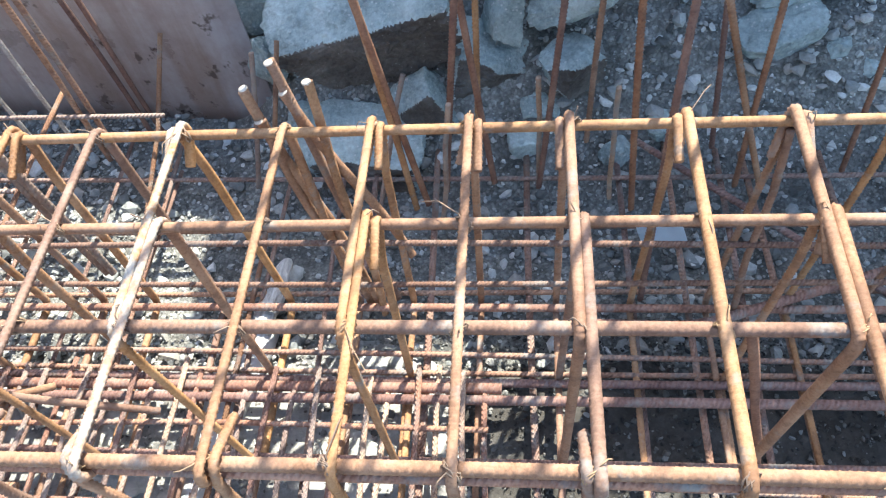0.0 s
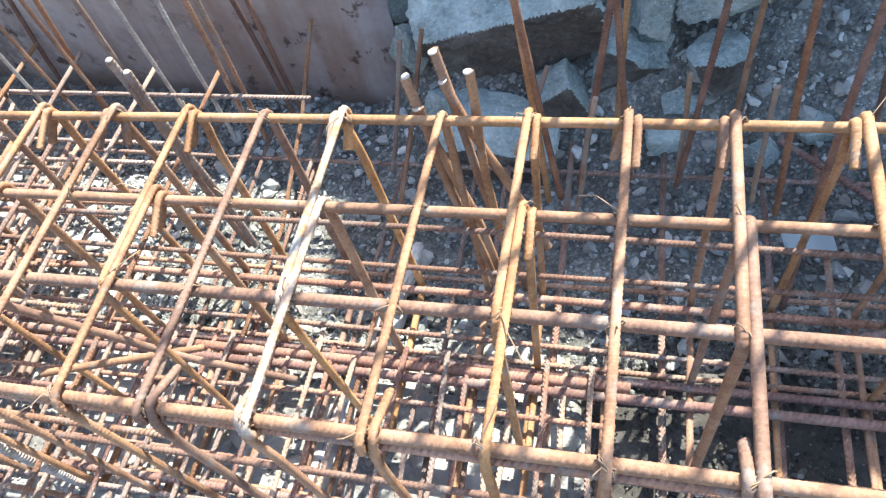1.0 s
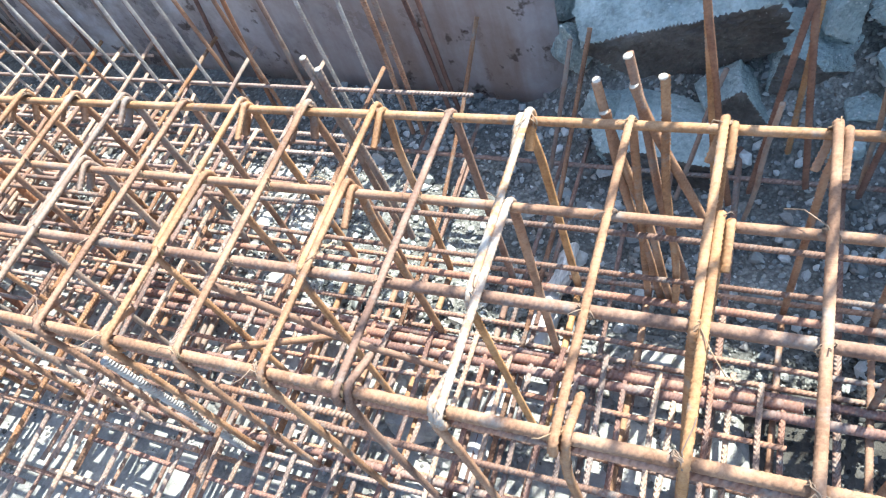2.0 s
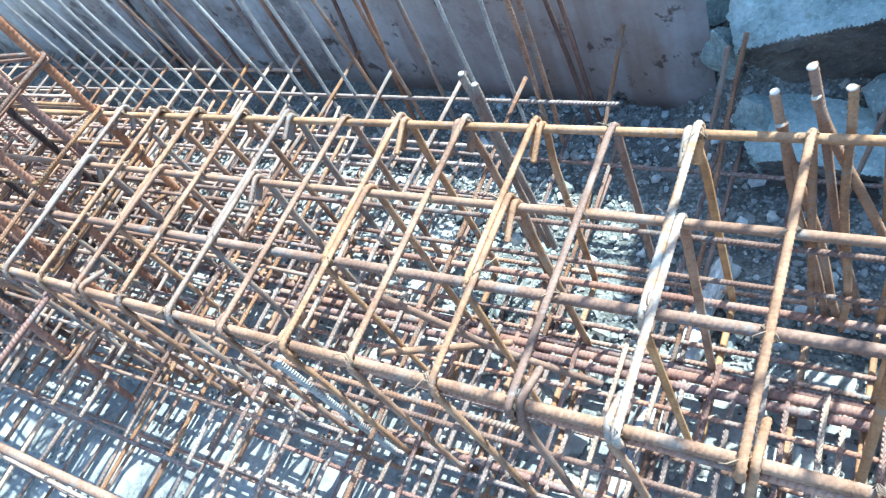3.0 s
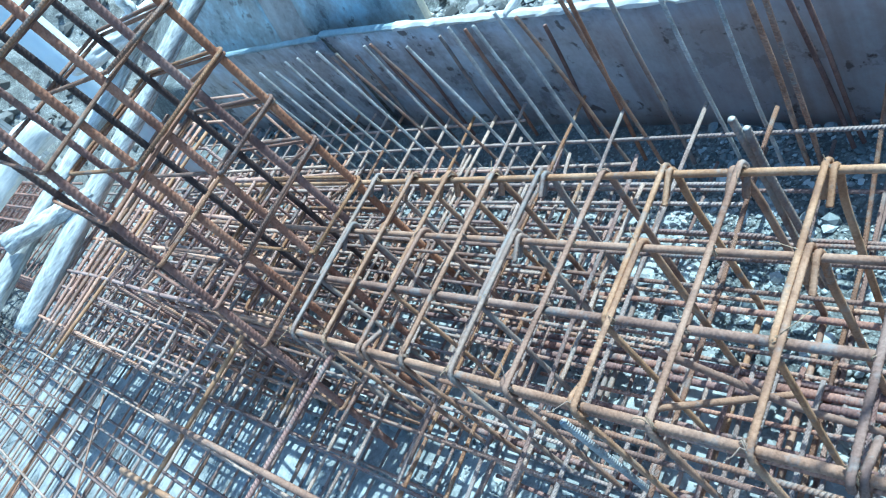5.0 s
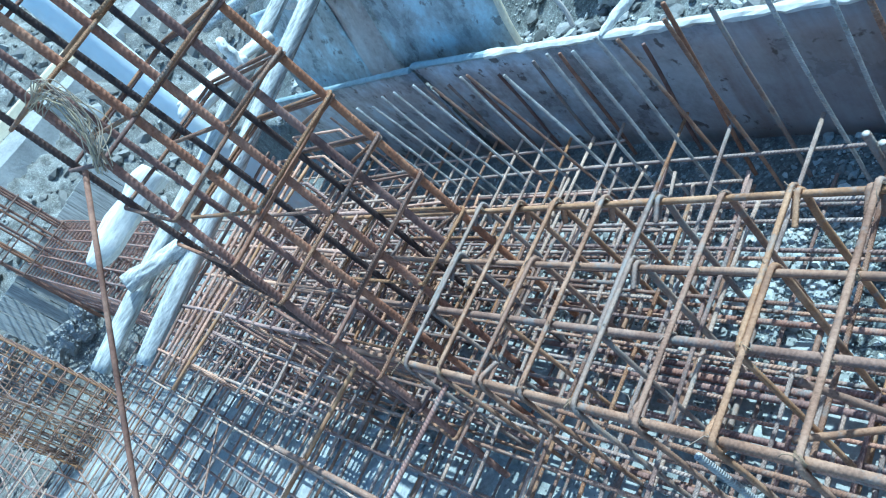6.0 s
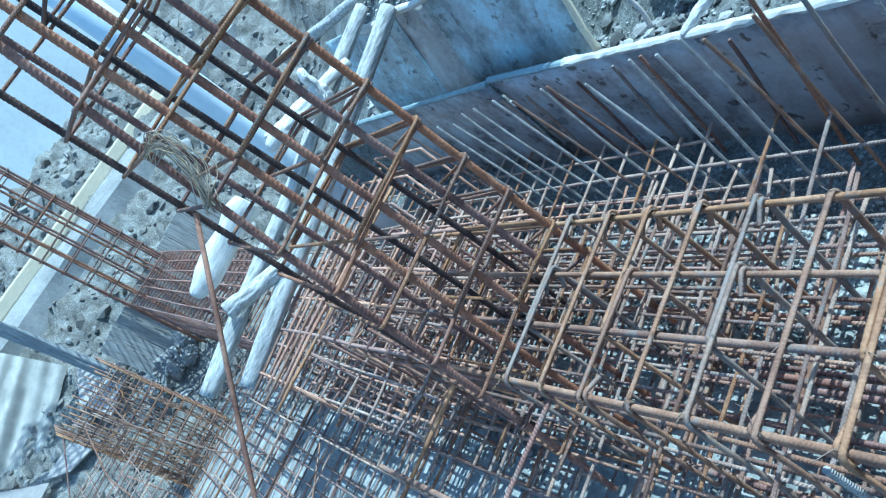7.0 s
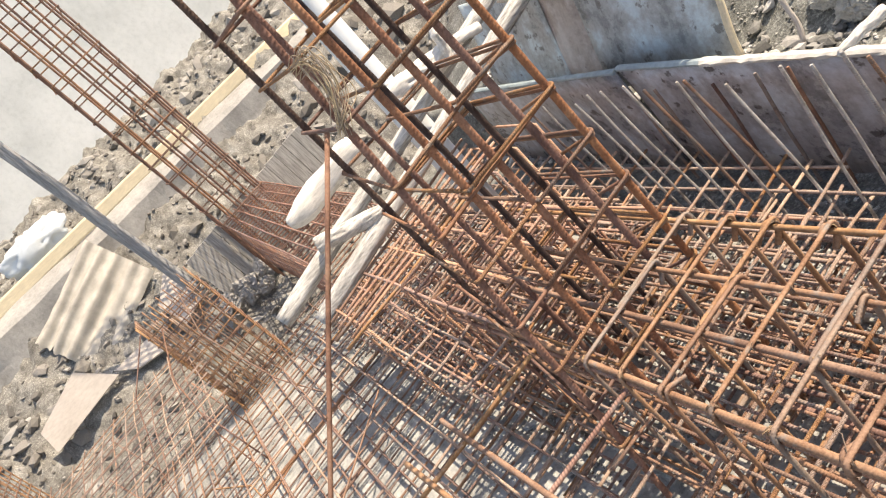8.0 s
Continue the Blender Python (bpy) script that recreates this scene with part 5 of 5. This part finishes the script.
loose([(-1.97, 0.299, -0.035), (-1.05, 0.312, -0.03), (-0.2, 0.33, -0.05)], 0.009, RUST, "rusty spacer bar lying over short cross bars")
loose([(-1.98, 0.125, -0.035), (-1.3, 0.16, -0.035), (-0.5, 0.17, -0.05)], 0.009, RUST, "rusty spacer bar lying beside the beam cage")
loose([(-1.765, 0.66, -0.03), (-1.80, 0.30, -0.048), (-1.84, -0.35, -0.052)], 0.008, RUST, "rusty cross bar reaching out from the column")
loose([(-1.35, 0.66, -0.05), (-1.38, 0.10, -0.052), (-1.40, -0.30, -0.055)], 0.008, RUST_RED, "brown cross bar reaching out from the beam cage")
loose([(-0.60, 0.772, -0.295), (-0.415, 0.934, -0.484)], 0.008, RUST, "short rusty bar lying slanted inside the beam cage")
loose([(-0.50, 0.80, -0.06), (-0.36, 0.86, -0.36), (-0.2, 0.9, -0.52)], 0.0075, RUST, "bent rusty bar end inside the beam cage")
loose([(-1.2, 0.965, -0.548), (0.475, 0.968, -0.545)], 0.0105, RUST_RED, "thick red-brown bar lying on the footing mat")
loose([(-1.4, 0.935, -0.545), (1.6, 0.952, -0.55)], 0.0095, RUST_RED, "long red-brown bar lying on the footing mat")
loose([(-0.645, 0.636, -0.08), (-0.62, 0.636, -0.57)], 0.0078, STEEL, "bright grey ribbed upright bar beside the beam cage")
loose([(0.62, 1.12, -0.56), (0.86, 1.10, -0.53), (1.3, 1.25, -0.54)], 0.010, RUST_RED, "twisted rusty bar offcut lying on the mat")
loose([(0.78, 1.62, -0.555), (1.30, 1.14, -0.555)], 0.007, RUST_RED, "thin rusty bar lying askew on the mat")

for k, pts in enumerate([[(-5.2, -0.35, 0.30), (-5.0, -0.55, 0.05), (-4.6, -0.60, -0.30), (-4.2, -0.55, -0.54)], [(-5.3, -0.10, 0.36), (-4.95, -0.20, 0.12), (-4.5, -0.10, -0.35), (-4.1, 0.05, -0.55)],
                         [(-5.6, -0.50, 0.34), (-5.3, -0.85, 0.10), (-4.9, -1.05, -0.25), (-4.4, -1.10, -0.55)], [(-4.6, -0.9, -0.53), (-4.0, -0.62, -0.48), (-3.3, -0.55, -0.54)], [(-3.9, -0.2, -0.53), (-3.5, -0.65, -0.42), (-2.9, -0.95, -0.55)], [(-3.2, 0.25, -0.37), (-2.7, -0.25, -0.34), (-2.2, -0.75, -0.40)]]):
    loose(pts, 0.005, RUST if k % 2 else RUST_DARK, "thin bent rusty bar end sprawling over the footing mat")

# ---- litter ----
bm = bmesh.new()
q = {}
for i in range(7):
    for j in range(5):
        q[i, j] = bm.verts.new((0.765 + 0.10 * i / 6 + 0.012 * j / 4, 1.385 - 0.075 * j / 4, -0.561 + 0.010 * noise.noise(Vector((i * 0.6, j * 0.7, 1)))))
for i in range(6):
    for j in range(4):
        bm.faces.new((q[i, j], q[i + 1, j], q[i + 1, j + 1], q[i, j + 1]))
bmesh.ops.solidify(bm, geom=bm.faces[:], thickness=0.0012)
tagged(part("paper_sheet", bm, PAPER, None, "", True), "crumpled pale blue sheet of paper lying on the mat", "paper")

# ---- far bank: wall, kerb, board, scraps ----
def lumpy_box(name, x0, x1, y0, y1, z0, z1, mat, cuts, amount, seed, m=None):
    bm = bmesh.new()
    box(bm, x0, x1, y0, y1, z0, z1)
    bmesh.ops.subdivide_edges(bm, edges=bm.edges[:], cuts=cuts, use_grid_fill=True)
    for v in bm.verts:
        v.co += Vector((noise.noise(v.co * 3 + Vector((seed, 0, 0))), noise.noise(v.co * 3 + Vector((0, seed, 9))), noise.noise(v.co * 3 + Vector((5, 0, seed))))) * amount
        if m is not None:
            v.co = m @ v.co
    return part(name, bm, mat, None, "", True)


tagged(lumpy_box("retaining_wall", -9.9, -9.25, -10.0, 10.0, 0.9, 5.2, CONCRETE, 12, 0.006, 1), "pale concrete retaining wall above the muddy bank", "wall", kind="structure")


def kerb():
    """Concrete kerb with a sloping mortar fillet on its crest."""
    prof = [(-7.40, 0.40), (-7.45, 0.72), (-7.46, 0.92), (-7.52, 0.965), (-7.68, 1.03), (-7.98, 1.04), (-7.98, 0.40)]
    q = 70
    bm = bmesh.new()
    rings = []
    for i in range(q + 1):
        y = -3.6 + 7.2 * i / q
        rings.append([bm.verts.new((x + 0.035 * noise.noise(Vector((y * 2.3, z * 4, 1))), y, z - 0.04 * y + 0.03 * noise.noise(Vector((y * 2.0, x * 5, 4))))) for x, z in prof])
    m = len(prof)
    for r0, r1 in zip(rings, rings[1:]):
        for k in range(m):
            bm.faces.new((r0[k], r0[(k + 1) % m], r1[(k + 1) % m], r1[k]))
    bm.faces.new(rings[0]), bm.faces.new(rings[-1])
    bmesh.ops.recalc_face_normals(bm, faces=bm.faces)
    tagged(part("kerb", bm, KERB, None, "", False), "stained grey concrete kerb across the bank", "kerb", kind="structure")


kerb()
tagged(lumpy_box("formwork_board", -7.73, -7.69, -3.0, 3.0, 1.03, 1.165, BOARD, 5, 0.006, 3, Matrix.Rotation(radians(-2.3), 4, "X")), "long yellow formwork board standing on edge on a kerb", "board")


def old_boards():
    t = thing("board_fence", (-6.41, 0.86, -0.25), "grey weathered upright boards behind the far cage", "boards")
    for k in range(13):
        bm = bmesh.new()
        y = 0.07 + 0.122 * k
        box(bm, -6.43, -6.40, y, y + 0.115, -0.25, 0.325 + 0.006 * k + 0.012 * noise.noise(Vector((k * 1.7, 2, 0))))
        bmesh.ops.bevel(bm, geom=bm.edges[:], offset=0.005, segments=1)
        part("board", bm, WOOD_UPRIGHT, t)


old_boards()


def corrugated():
    a, b, c = Vector((-7.404, -0.358, 1.037)), Vector((-7.274, -1.332, 0.746)), Vector((-6.999, -0.178, 0.421))
    e, g = b - a, c - a
    up = e.cross(g).normalized()
    n, m = 24, 48
    v = []
    for s in (0, 1):
        for i in range(n + 1):
            for j in range(m + 1):
                w = 0.038 * math.sin(j / m * 4.6 * 2 * math.pi + 0.8 * noise.noise(Vector((i * 0.03, j * 0.09, 1)))) * (0.45 + 1.0 * abs(noise.noise(Vector((j * 0.11, i * 0.02, 8)))))
                bend = 0.06 * noise.noise(Vector((i * 0.04, j * 0.06, 4))) + 0.010 * noise.noise(Vector((i * 0.4, j * 0.3, 4)))
                torn = 1 + (0.07 * noise.noise(Vector((j * 0.3, 2, 6))) if i == n else 0)
                v.append(tuple(a + e * (i / n * torn) + g * (j / m) + up * (w + bend - 0.004 * s)))
    k = (n + 1) * (m + 1)
    f = []
    for i in range(n):
        for j in range(m):
            p = i * (m + 1) + j
            f += [[p, p + 1, p + m + 2, p + m + 1], [k + p, k + p + m + 1, k + p + m + 2, k + p + 1]]
    tagged(link_mesh("corrugated_sheet", v, f, SHEET), "bent cream corrugated roofing sheet lying on the bank", "sheet")


corrugated()


def board_at(name, corners, thick, mat, label, category):
    p = [Vector(c) for c in corners]
    up = (p[1] - p[0]).cross(p[3] - p[0]).normalized() * thick
    bm = bmesh.new()
    lo, hi = [bm.verts.new(c) for c in p], [bm.verts.new(c + up) for c in p]
    bm.faces.new(lo[::-1]), bm.faces.new(hi)
    for i in range(4):
        bm.faces.new((lo[i], lo[(i + 1) % 4], hi[(i + 1) % 4], hi[i]))
    bmesh.ops.recalc_face_normals(bm, faces=bm.faces)
    bmesh.ops.bevel(bm, geom=bm.edges[:], offset=thick * 0.25, segments=1)
    tagged(part(name, bm, mat), label, category)


board_at("plywood_board", [(-6.645, -1.233, 0.392), (-6.535, -1.013, 0.107), (-6.480, -1.781, 0.063), (-6.59, -1.76, 0.262)], 0.018, PLY, "scrap of pale plywood lying on the bank", "board")
board_at("plywood_board", [(-6.86, -0.107, 0.369), (-6.67, -0.381, 0.201), (-6.4, -0.349, -0.037), (-6.48, 0.024, 0.034)], 0.018, PLY, "pinkish plywood scrap lying on the bank behind a pedestal cage", "board")
board_at("plywood_board", [(-6.62, -1.027, 0.139), (-6.6, -0.638, 0.116), (-6.41, -0.539, -0.052), (-6.49, -0.874, 0.023)], 0.018, PLY, "narrow tan plywood offcut lying on the bank", "board")
pole("grey_pole", (-6.48, -0.05, 0.10), (-6.277, -0.109, 2.326), 0.058, 0.048, TRUNK, "rough dark grey pole standing up from the far bank", 9)


def bag():
    bm = bmesh.new()
    r = bmesh.ops.create_icosphere(bm, subdivisions=4, radius=1)
    for v in r["verts"]:
        c = v.co
        c *= 1 + 0.40 * noise.noise(c * 1.6 + Vector((3, 1, 2))) - 0.34 * abs(noise.noise(c * 2.6 + Vector((1, 7, 2)))) - 0.22 * abs(noise.noise(c * 5.5))
        v.co = Vector((c.x * 0.16, c.y * 0.40, max(-0.8, c.z) * 0.22)) + Vector((-8.00, -0.74, 1.31))
    tagged(part("plastic_bag", bm, BAG, None, "", True), "crumpled white plastic bag on the muddy bank", "bag")


bag()
